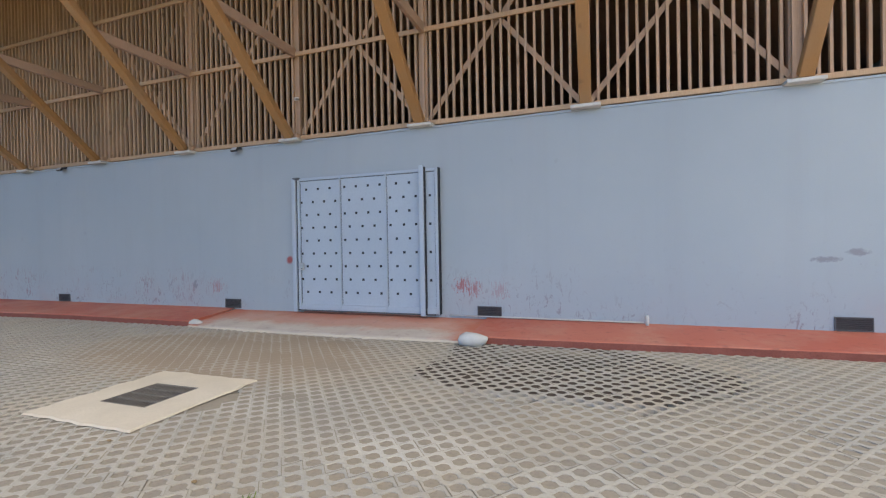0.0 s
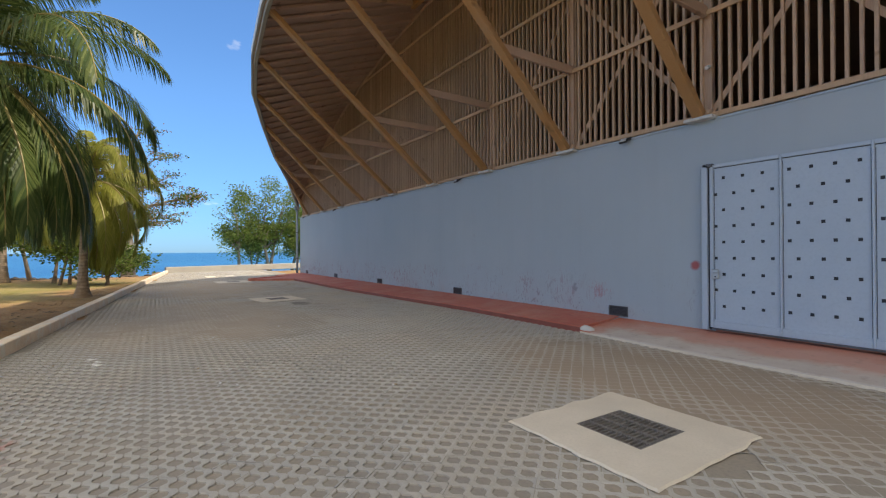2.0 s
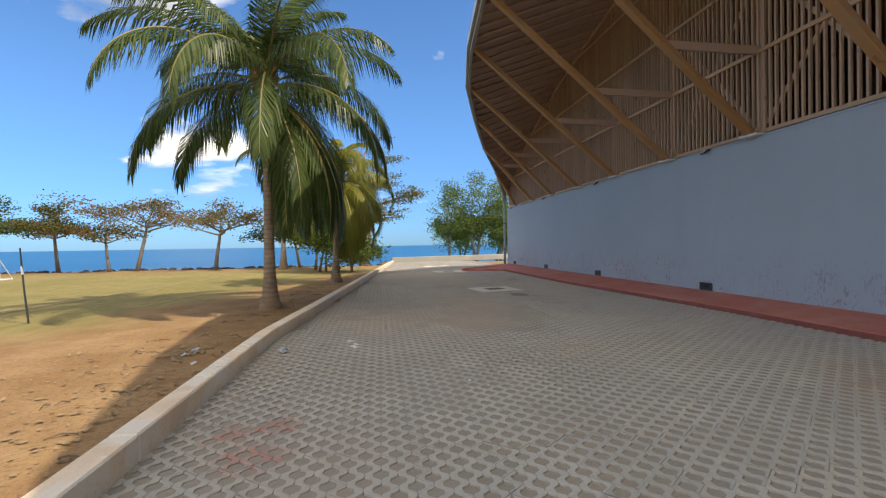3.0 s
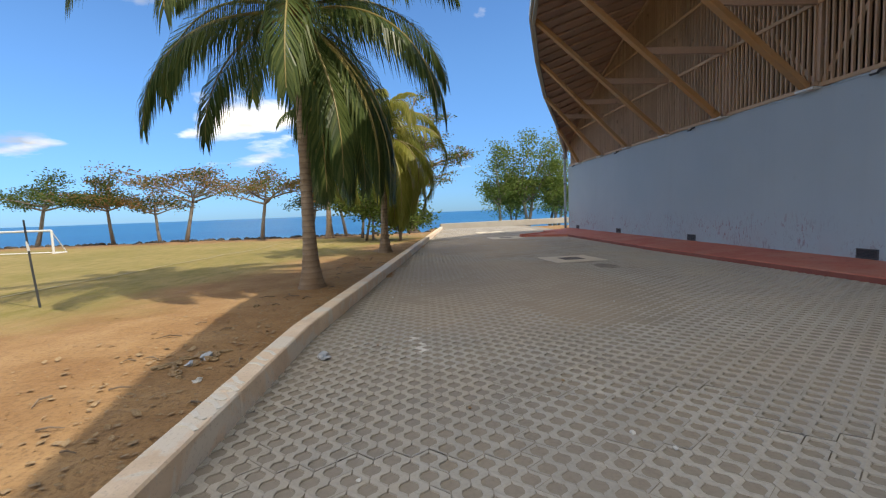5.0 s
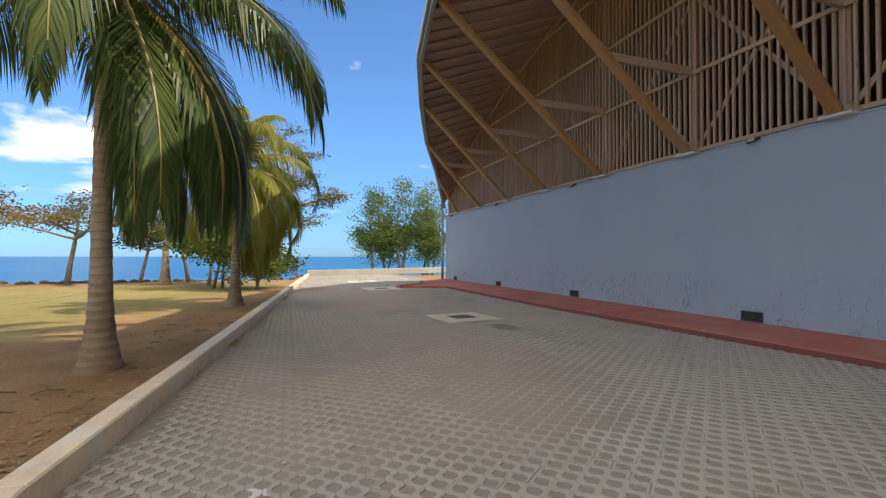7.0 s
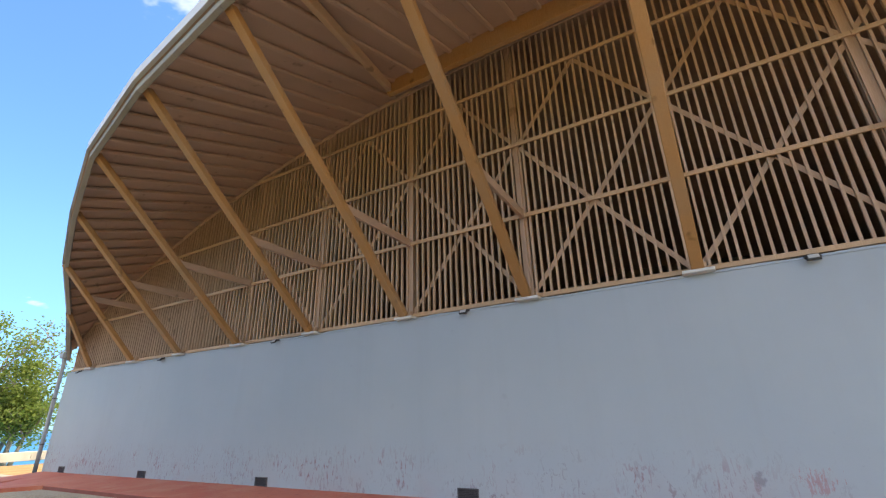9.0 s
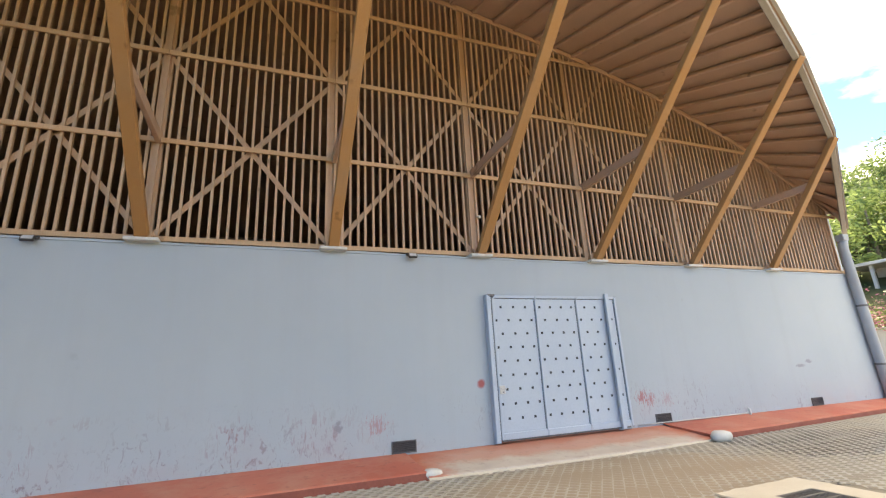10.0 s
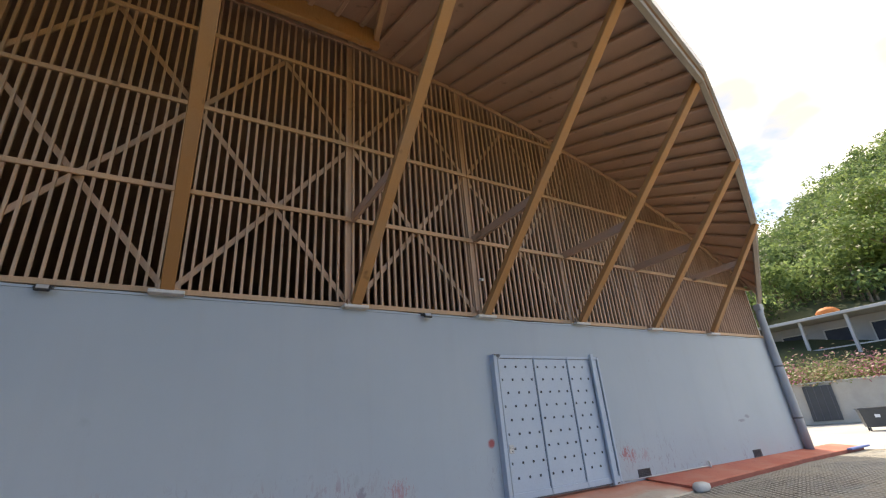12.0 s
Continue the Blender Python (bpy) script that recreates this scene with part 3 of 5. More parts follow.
s.add([(-4500, -4500, -1.0), (-36, -4500, -1.0), (-36, 4500, -1.0), (-4500, 4500, -1.0)], [(0, 1, 2, 3)])
tagged(s.obj("water", M_SEA), "calm deep blue sea with white foam at the shore", "sea", kind="structure")


def in_empty(x, y):
    """Where the holes of the paving have lost their fill."""
    d = min(x - 4.2, 7.95 - x, y + 3.72 - 0.9 * max(0, x - 6.9) - 0.6 * max(0, 5.0 - x), 1.35 - 0.7 * (x - 6.6) - (y + 2.6)) + 0.12 * noise.noise(Vector((x * 1.5, y * 1.5, 7)))
    hole = ((x - 5.75) / 0.95) ** 2 + ((y + 1.95) / 0.62) ** 2
    return d > 0 and hole > 1


def bed_height(x, y):
    z = -0.012 + 0.008 * noise.noise(Vector((x * 0.55, y * 0.55, 3.0))) + 0.008 * noise.noise(Vector((x * 3, y * 3, 8.0)))
    for cx, cy, rx, ry, up in ((0.8, -2.9, 2.9, 1.5, 0.016), (-9.5, -6.5, 4.6, 3.2, 0.006), (-19, -6.0, 6, 4, 0.014), (-32, -5, 8, 5, 0.02), (5.9, -1.7, 0.9, 0.35, 0.016)):
        d = ((x - cx) / rx) ** 2 + ((y - cy) / ry) ** 2
        z += up * max(0.0, 1 - d) ** 0.5 if d < 1 else 0
    z += 0.004 * max(0.0, min(1.0, (x - 0.5) / 2.0)) * max(0.0, min(1.0, (y + 8.2) / 1.2))
    if y > -9.9 and y < -5.2:  # a drift of blown sand with a clear edge
        z += 0.007 * max(0.0, min(1.0, (-4.55 - x + 0.25 * noise.noise(Vector((y * 0.9, 2.0, 0)))) / 0.25)) * max(0.0, min(1.0, (x + 12) / 3))
    if in_empty(x, y):
        z = -0.10 + 0.02 * noise.noise(Vector((x * 4, y * 4, 1.0)))
    return min(z, -0.0045 if x > 3.5 or (x > -4.6 and y < -4.6) else -0.002)


def build_bed():
    s = Shape()
    xs = [-41 + 0.12 * i for i in range(485)]
    ys = [-11.0 + 0.12 * i for i in range(93)]
    s.v = [(x, y, bed_height(x, y)) for y in ys for x in xs]
    w = len(xs)
    s.f = [(j * w + i, j * w + i + 1, (j + 1) * w + i + 1, (j + 1) * w + i) for j in range(len(ys) - 1) for i in range(w - 1)
           if ys[j] > kerb_y(xs[i]) - 0.15]
    return tagged(s.obj("pavement", M_SAND, smooth=True), "dusty grey-brown sand between interlocking concrete grass pavers", "pavement", kind="structure")


PAVEMENT = build_bed()
# soil just under the rim, coloured darker to stand for the holes' depth shade
s = Shape()
for j in range(24):
    for i in range(40):
        x, y = 4.0 + i * 0.1, -3.6 + j * 0.1
        if in_empty(x + 0.05, y + 0.05):
            q = [(x, y), (x + 0.1, y), (x + 0.1, y + 0.1), (x, y + 0.1)]
            s.add([(a, b, -0.008 + 0.008 * noise.noise(Vector((a * 5, b * 5, 2)))) for a, b in q], [(0, 1, 2, 3)])
tagged(s.obj("bare_soil", M_SOIL, smooth=True), "dark soil in the unfilled paver holes, deepened for their shade", "soil", kind="structure")

# ---------------------------------------------------------------- the hall
STRUT_X = [-25.6, -22.34, -19.3, -16.15, -12.97, -9.75, -6.57, -3.35, -0.145, 3.04, 6.24, 9.47]
TIP_Y = [-1.36, -2.96, -4.10, -5.09, -5.63, -5.90, -6.05, -5.90, -5.50, -4.90, -3.79, -2.47]
TIP_Z = [6.25, 7.20, 7.91, 8.39, 8.68, 8.91, 9.02, 9.05, 8.95, 8.65, 8.08, 7.35]
ARCH_Z = [6.9, 8.35, 9.45, 10.25, 10.85, 11.2, 11.35, 11.3, 11.05, 10.4, 9.6, 8.45]
EDGE_X = [-27.95] + STRUT_X + [13.65]
EDGE_Y, EDGE_Z = [-0.12] + TIP_Y + [-0.12], [4.75] + TIP_Z + [5.55]
TOP_Z = [5.3] + ARCH_Z + [6.3]


def edge_at(x):
    return float(np.interp(x, EDGE_X, EDGE_Y)), float(np.interp(x, EDGE_X, EDGE_Z))


def arch_at(x):
    return float(np.interp(x, EDGE_X, TOP_Z))


def roof_under(x, y):
    """Height of the roof's underside: it climbs from the free edge to the arch over the screen, then runs level inside."""
    ey, ez = edge_at(x)
    if y >= 0.15:
        return arch_at(x)
    return ez + (arch_at(x) - ez) * (y - ey) / (0.15 - ey)


HALL_BACK = 24.0


def build_wall():
    xs, zs = [WALL_L, 0.06, 3.06, WALL_R], [0.0, 3.12, WALL_TOP]
    s = Shape()
    for y in (0.0, 0.32):
        s.add([(x, y, z) for z in zs for x in xs], [])
    cells = [(i, j) for i in range(3) for j in range(2) if (i, j) != (1, 0)]
    for i, j in cells:
        a, b, c, d = j * 4 + i, j * 4 + i + 1, (j + 1) * 4 + i + 1, (j + 1) * 4 + i
        s.f += [(a, b, c, d), (d + 12, c + 12, b + 12, a + 12)]
        for (p, q), nb in (((a, b), (i, j - 1)), ((b, c), (i + 1, j)), ((c, d), (i, j + 1)), ((d, a), (i - 1, j))):
            if nb not in cells:
                s.f.append((q, p, p + 12, q + 12))
    return tagged(s.obj("wall_south", M_WALL), "long pale blue-grey rendered wall with red scuffs near its foot", "wall", kind="structure")


build_wall()
# rough mortar bed along the wall's top
s = Shape()
n = 170
for i in range(n + 1):
    x = WALL_L + (WALL_R - WALL_L) * i / n
    h = 0.022 + 0.02 * noise.noise(Vector((x * 1.3, 0, 0))) + 0.015 * noise.noise(Vector((x * 6, 4, 0)))
    s.v += [(x, -0.018, WALL_TOP - 0.02), (x, -0.012, WALL_TOP + h), (x, 0.34, WALL_TOP + h), (x, 0.34, WALL_TOP - 0.02)]
for i in range(n):
    for k in range(4):
        s.f.append((i * 4 + k, (i + 1) * 4 + k, (i + 1) * 4 + (k + 1) % 4, i * 4 + (k + 1) % 4))
tagged(s.obj("wall_coping", M_WALL), "uneven mortar bed along the top of the wall", "coping", kind="structure")


def build_shell():
    """Side and back walls and the floor of the dim hall behind the screen."""
    for name, x0, x1, h in (("wall_west", WALL_L, WALL_L + 0.3, 5.36), ("wall_east", WALL_R - 0.3, WALL_R, 6.32)):
        s = Shape().box(((x0 + x1) / 2, (0.33 + HALL_BACK) / 2, h / 2), (x1 - x0, HALL_BACK - 0.33, h))
        tagged(s.obj(name, M_WALL), "rendered side wall of the hall", "wall", kind="structure")
    # assumed closed back, added to keep the hall dark behind the slats
    s = Shape()
    n = 40
    for i in range(n + 1):
        x = WALL_L + (WALL_R - WALL_L) * i / n
        s.v += [(x, HALL_BACK, 0), (x, HALL_BACK, arch_at(x)), (x, HALL_BACK + 0.3, arch_at(x)), (x, HALL_BACK + 0.3, 0)]
    for i in range(n):
        for k in range(4):
            s.f.append((i * 4 + (k + 1) % 4, (i + 1) * 4 + (k + 1) % 4, (i + 1) * 4 + k, i * 4 + k))
    tagged(s.obj("wall_north", M_INSIDE), "assumed back wall inside the hall, toned dark for the gloom", "wall", kind="structure")
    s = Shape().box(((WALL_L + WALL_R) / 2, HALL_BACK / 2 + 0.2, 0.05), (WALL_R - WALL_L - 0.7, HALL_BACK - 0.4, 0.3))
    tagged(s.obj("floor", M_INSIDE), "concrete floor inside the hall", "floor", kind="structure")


build_shell()


def build_roof():
    xs = []
    for a, b in zip(EDGE_X[:-1], EDGE_X[1:]):
        xs += [a + (b - a) * k / 4 for k in range(4)]
    xs.append(EDGE_X[-1])
    under, top = Shape(), Shape()
    rows = 5
    for x in xs:
        ey, ez = edge_at(x)
        ring = [(x, ey + (0.15 - ey) * k / rows) for k in range(rows + 1)] + [(x, HALL_BACK + 0.3)]
        low = [(x, y, roof_under(x, y)) for x, y in ring]
        under.v += low
        top.v += [(x, y - (0.06 if i == 0 else 0), z + 0.05) for i, (x, y, z) in enumerate(low)] + [(x, y - (0.06 if i == 0 else 0), z + 0.34) for i, (x, y, z) in enumerate(low)]
    w = rows + 2
    for i in range(len(xs) - 1):
        for k in range(w - 1):
            under.f.append((i * w + k, i * w + k + 1, (i + 1) * w + k + 1, (i + 1) * w + k))
            a, b = i * 2 * w, (i + 1) * 2 * w
            top.f += [(a + k, a + k + 1, b + k + 1, b + k), (a + w + k, b + w + k, b + w + k + 1, a + w + k + 1)]
        a, b = i * 2 * w, (i + 1) * 2 * w
        top.f += [(a, b, b + w, a + w)]
    for i in (0, len(xs) - 1):
        a = i * 2 * w
        top.f += [(a + k, a + w + k, a + w + k + 1, a + k + 1) for k in range(w - 1)]
    tagged(under.obj("ceiling", M_SOFFIT), "brown boarded underside of the arched roof", "ceiling", kind="structure")
    roof = tagged(top.obj("roof", M_ROOF), "curved roof with a pale metal edge sweeping out over the wall", "roof", kind="structure")
    # purlins under the boards, from the free edge back to the screen
    x = WALL_L + 0.1
    while x < WALL_R:
        ey, ez = edge_at(x)
        if ey < -0.5:
            s = Shape().beam((x, ey + 0.12, ez - 0.03), (x, 0.1, arch_at(x) - 0.05), 0.12, 0.09, 0.02)
            s.obj("purlin", M_SOFFIT, roof)
        x += 0.62
    # edge beam between the tips of the struts
    for i in range(len(EDGE_X) - 1):
        a = Vector((EDGE_X[i], EDGE_Y[i] + 0.1, EDGE_Z[i] - 0.05))
        b = Vector((EDGE_X[i + 1], EDGE_Y[i + 1] + 0.1, EDGE_Z[i + 1] - 0.05))
        Shape().beam(a, b, 0.12, 0.22, 0.01).obj("edge_beam", M_HOUSE, roof)
    return roof


ROOF = build_roof()


STRUT_RUN = [0.60, 0.93, 1.02, 1.13, 1.165, 1.175, 1.10, 1.05, 1.08, 1.04, 0.945, 0.765]  # metres out for each metre up


def strut_tip(i):
    """Where a strut that starts on the wall and leans out meets the roof's underside."""
    x, run = STRUT_X[i], STRUT_RUN[i]
    ey, ez = edge_at(x)
    k = (arch_at(x) - ez) / (0.15 - ey)
    y = (-0.05 - run * (ez - k * ey - WALL_TOP - 0.03)) / (1 + run * k)
    y = max(y, ey + 0.03)
    return y, WALL_TOP + 0.03 + (-0.05 - y) / run


def build_struts():
    """Leaning glued-timber struts from pads on the wall to the roof's free edge, each tied back to its post."""
    for i, x in enumerate(STRUT_X):
        root = thing("roof_strut", "orange-brown glued timber strut leaning out from the wall top", "timber strut", "roof struts along the wall")
        tip_y, tip_z = strut_tip(i)
        foot, tip = Vector((x, -0.05, WALL_TOP + 0.03)), Vector((x + 0.02, tip_y, tip_z))
        way = (tip - foot).normalized()
        Shape().beam(foot + way * 0.1, tip, 0.145, 0.205, 0.012, up=(1, 0, 0)).obj("strut", M_GLULAM, root)
        Shape().box((x, -0.02, WALL_TOP + 0.03), (0.52, 0.34, 0.06), None, 0.01).obj("bearing_pad", M_LIME, root, "whitish mortar pad")
        for sx in (-0.112, 0.112):
            Shape().box((x + sx, -0.0, WALL_TOP + 0.15), (0.07, 0.12, 0.10), None, 0.006).obj("foot_block", M_SLAT, root)
        zt = 6.16
        if arch_at(x) > 8:
            k = (zt - foot.z) / (tip.z - foot.z)
            Shape().beam((x + 0.01, foot.y + (tip.y - foot.y) * k + 0.05, zt), (x + 0.01, 0.1, zt - 0.02), 0.09, 0.2, 0.008).obj("tie_beam", M_SOFFIT, root)


build_struts()


def build_screen():
    """The slatted screen that fills the arch over the wall: posts, rails, cross braces and slats."""
    screen = thing("slat_screen", "tall arched screen of narrow weathered timber slats with cross braces", "timber screen", kind="structure")
    posts = [WALL_L + 0.2] + STRUT_X + [13.0]
    for x in posts:
        top = arch_at(x) - 0.03
        Shape().box((x - 0.02, 0.24, (WALL_TOP + 0.06 + top) / 2), (0.20, 0.14, top - WALL_TOP - 0.06), None, 0.01).obj("post", M_SLAT, screen)
    for z in (WALL_TOP + 0.11, 6.10, 8.03, 9.98):
        inside = [x for x in np.arange(WALL_L + 0.1, WALL_R - 0.1, 0.05) if arch_at(float(x)) > z + 0.15]
        a, b = float(min(inside)), float(max(inside))
        cuts = [a] + [x for x in STRUT_X if a + 0.5 < x < b - 0.5] + [b]
        for p, q in zip(cuts[:-1], cuts[1:]):
            Shape().beam((p + 0.004, 0.085, z), (q - 0.004, 0.085, z), 0.05, 0.095, 0.006).obj("rail", M_GIRT, screen)
    # head members along the arch
    for i in range(len(EDGE_X) - 1):
        Shape().beam((EDGE_X[i], 0.1, TOP_Z[i] - 0.12), (EDGE_X[i + 1], 0.1, TOP_Z[i + 1] - 0.12), 0.06, 0.12, 0.0).obj("head_rail", M_SLAT, screen)
    levels = [WALL_TOP + 0.1, 6.1, 8.03, 9.98, 11.9]
    for p, q in zip(STRUT_X[2:-1], STRUT_X[3:]):
        mid = (p + q) / 2
        for k in range(4):
            for x in (p, q):
                a = Vector((x, 0.194, levels[k])) if k % 2 == 0 else Vector((mid, 0.194, levels[k]))
                b = Vector((mid, 0.194, levels[k + 1])) if k % 2 == 0 else Vector((x, 0.194, levels[k + 1]))
                lim = lambda v: arch_at(v.x) - 0.1
                if a.z > lim(a) or k > 2:
                    continue
                f = 1.0
                while f > 0 and (a + (b - a) * f).z > lim(a + (b - a) * f):
                    f -= 0.02
                Shape().beam(a, a + (b - a) * f, 0.10, 0.035, 0.0, up=(0, 1, 0)).obj("brace", M_SLAT, screen)
    x, i = WALL_L + 0.15, 0
    while x < WALL_R - 0.4:
        top = arch_at(x) - 0.06
        dx = random.uniform(-0.008, 0.008)
        s = Shape().beam((x + dx, 0.143, WALL_TOP + 0.06), (x + random.uniform(-0.01, 0.01), 0.143, top), 0.046, 0.062, 0.0, up=(0, 1, 0))
        s.obj("slat", M_SLAT, screen)
        x += 0.163
        i += 1
    return screen


build_screen()

# framed box under the roof's middle
box_root = thing("roof_trimmer", "broad glued timber beam framing an opening under the roof", "timber beam")
BX0, BX1, BY = -9.9, -3.0, -0.75
Shape().beam((BX0, BY, roof_under(-6.5, BY) - 0.28), (BX1, BY, roof_under(-6.5, BY) - 0.28), 0.16, 0.62, 0.015).obj("beam", M_GLULAM, box_root)
for x, x2 in ((BX0 + 0.1, -8.4), (BX1 - 0.1, -4.5)):
    y2 = edge_at(x2)[0] + 0.4
    Shape().beam((x, BY - 0.1, roof_under(x, BY) - 0.25), (x2, y2, roof_under(x2, y2) - 0.16), 0.13, 0.24, 0.012).obj("side_beam", M_GIRT, box_root)

# ---------------------------------------------------------------- foot of the wall


def strip(points_a, points_b, z_a, z_b, base):
    """A raised strip between two lines of points, with its front face down to base."""
    s = Shape()
    for (xa, ya), (xb, yb) in zip(points_a, points_b):
        s.v += [(xa, ya, z_a), (xb, yb, z_b), (xb + 0.0, yb - 0.012, z_b - 0.02), (xb, yb - 0.02, base)]
    for i in range(len(points_a) - 1):
        for k in range(2):
            s.f.append((i * 4 + k, i * 4 + k + 1, (i + 1) * 4 + k + 1, (i + 1) * 4 + k))
    for i in (0, len(points_a) - 1):
        s.f.append((i * 4, i * 4 + 1, i * 4 + 2, i * 4 + 3))
    face = Shape()
    for xb, yb in points_b:
        face.v += [(xb, yb - 0.0125, z_b - 0.02), (xb, yb - 0.02, base)]
    face.f = [(2 * i, 2 * i + 1, 2 * i + 3, 2 * i + 2) for i in range(len(points_b) - 1)]
    return s, face


def line(x0, x1, n, y, wob, seed):
    return [(x0 + (x1 - x0) * i / n, (y(x0 + (x1 - x0) * i / n) if callable(y) else y) + wob * noise.noise(Vector(((x0 + (x1 - x0) * i / n) * 2.1, seed, 0)))) for i in range(n + 1)]


def apron_y(x):
    return -1.25 - 0.45 * max(0, min(1, (-x - 6) / 8)) + 0.35 * max(0, min(1, (x - 5) / 6))


for name, x0, x1 in (("apron", -27.6, -1.95), ("apron", 4.35, 15.5)):
    n = int((x1 - x0) / 0.25)
    s, face = strip(line(x0, x1, n, 0.004, 0, 1), line(x0, x1, n, apron_y, 0.025, 2), 0.225, 0.115, -0.05)
    ob = tagged(s.obj(name, M_RED), "worn red-painted concrete apron along the wall foot", "apron", kind="structure")
    # front face gets the darker red that stands for its shade
    face.obj("kerb_face", M_RED_SHADED, ob, "dirty red kerb face, darkened as in shade")
n = 26
s, face = strip(line(-1.94, 4.34, n, 0.3, 0, 1), line(-1.94, 4.34, n, lambda x: -1.3 - 0.12 * math.sin((x + 1.94) / 6.28 * math.pi), 0.04, 5), 0.225, 0.05, -0.05)
ob = tagged(s.obj("ramp", M_RAMP), "pink-stained concrete ramp before the gate", "ramp", kind="structure")
face.obj("ramp_edge", M_PAD, ob, "pale grey concrete edge")
# red kerb that turns out from the wall's far corner
s = Shape().beam((-26.3, -0.9, 0.075), (-23.7, -4.0, 0.075), 0.22, 0.17, 0.02)
tagged(s.obj("corner_kerb", M_RED), "red-painted kerb turning out from the wall corner", "kerb")
wedge = [(-27.6, -0.5, 0.11), (-26.2, -0.9, 0.12), (-23.8, -3.9, 0.10), (-22.6, -1.5, 0.115), (-21.5, -1.4, 0.118), (-21.5, -0.8, 0.15)]
s = Shape()
s.add(wedge + [(x, y, -0.06) for x, y, z in wedge], [(0, 1, 2, 3, 4, 5)] + [(i, i + 6, (i + 1) % 6 + 6, (i + 1) % 6) for i in range(6)])
tagged(s.obj("corner_apron", M_RED), "red-painted concrete wedge at the wall corner", "apron", kind="structure")
s = Shape().box((14.9, -1.0, 0.125), (1.6, 0.16, 0.06), None, 0.01)
tagged(s.obj("blue_kerb", M_BLUE), "faded blue painted edge at the end of the apron", "kerb")
for (x, y), r, sq, seed in (((4.45, -1.42), 0.2, (1.35, 0.85, 0.62), 3), ((-1.85, -1.2), 0.13, (1.4, 0.8, 0.7), 5)):
    ob = lump(r, seed, sq).obj("kerb_stone", M_LIME, smooth=True)
    ob.location = (x, y, -0.01)
    tagged(ob, "rounded whitewashed stone at the foot of the ramp", "stone", "whitewashed stones")


def build_kerb():
    kerb = thing("kerb", "long pale cream concrete kerb beside the paving", "kerb", kind="structure")
    x = 12.0
    while x > -38.5:
        x1 = x - 2.1
        a = Vector((x - 0.002, kerb_y(x) - 0.12, 0.06))
        b = Vector((x1 + 0.002, kerb_y(x1) - 0.12, 0.06 + random.uniform(-0.006, 0.006)))
        Shape().beam(a, b, 0.22, 0.30, 0.015).obj("kerb_block", M_KERB, kerb)
        x = x1
    return kerb


KERB = build_kerb()
for i in range(9):
    x = -2.05 - i * 0.16 - (0.25 if i > 5 else 0)
    a = Vector((x, kerb_y(x) - 0.03 - 0.02 * (i % 2), 0.212))
    b = Vector((x - 0.10 - 0.03 * (i % 3), kerb_y(x) - 0.19, 0.212))
    mid = a.lerp(b, 0.5) + Vector((0.03 if i % 2 else -0.03, 0, 0))
    Shape().beam(a, mid, 0.035, 0.008, 0.003).beam(mid, b, 0.04, 0.009, 0.003).obj("paint_mark", M_PAINT, KERB, "worn stroke of white paint")
s = Shape().beam((-39.3, -7.9, 0.2), (-42.6, 4.6, 0.28), 0.35, 0.55, 0.03)
s.beam((-42.6, 4.6, 0.28), (-43.5, 22.0, 0.30), 0.35, 0.55, 0.03)
tagged(s.obj("sea_wall", M_STONE), "low pale concrete sea wall at the end of the paving", "low wall", kind="structure")

# ---------------------------------------------------------------- gate


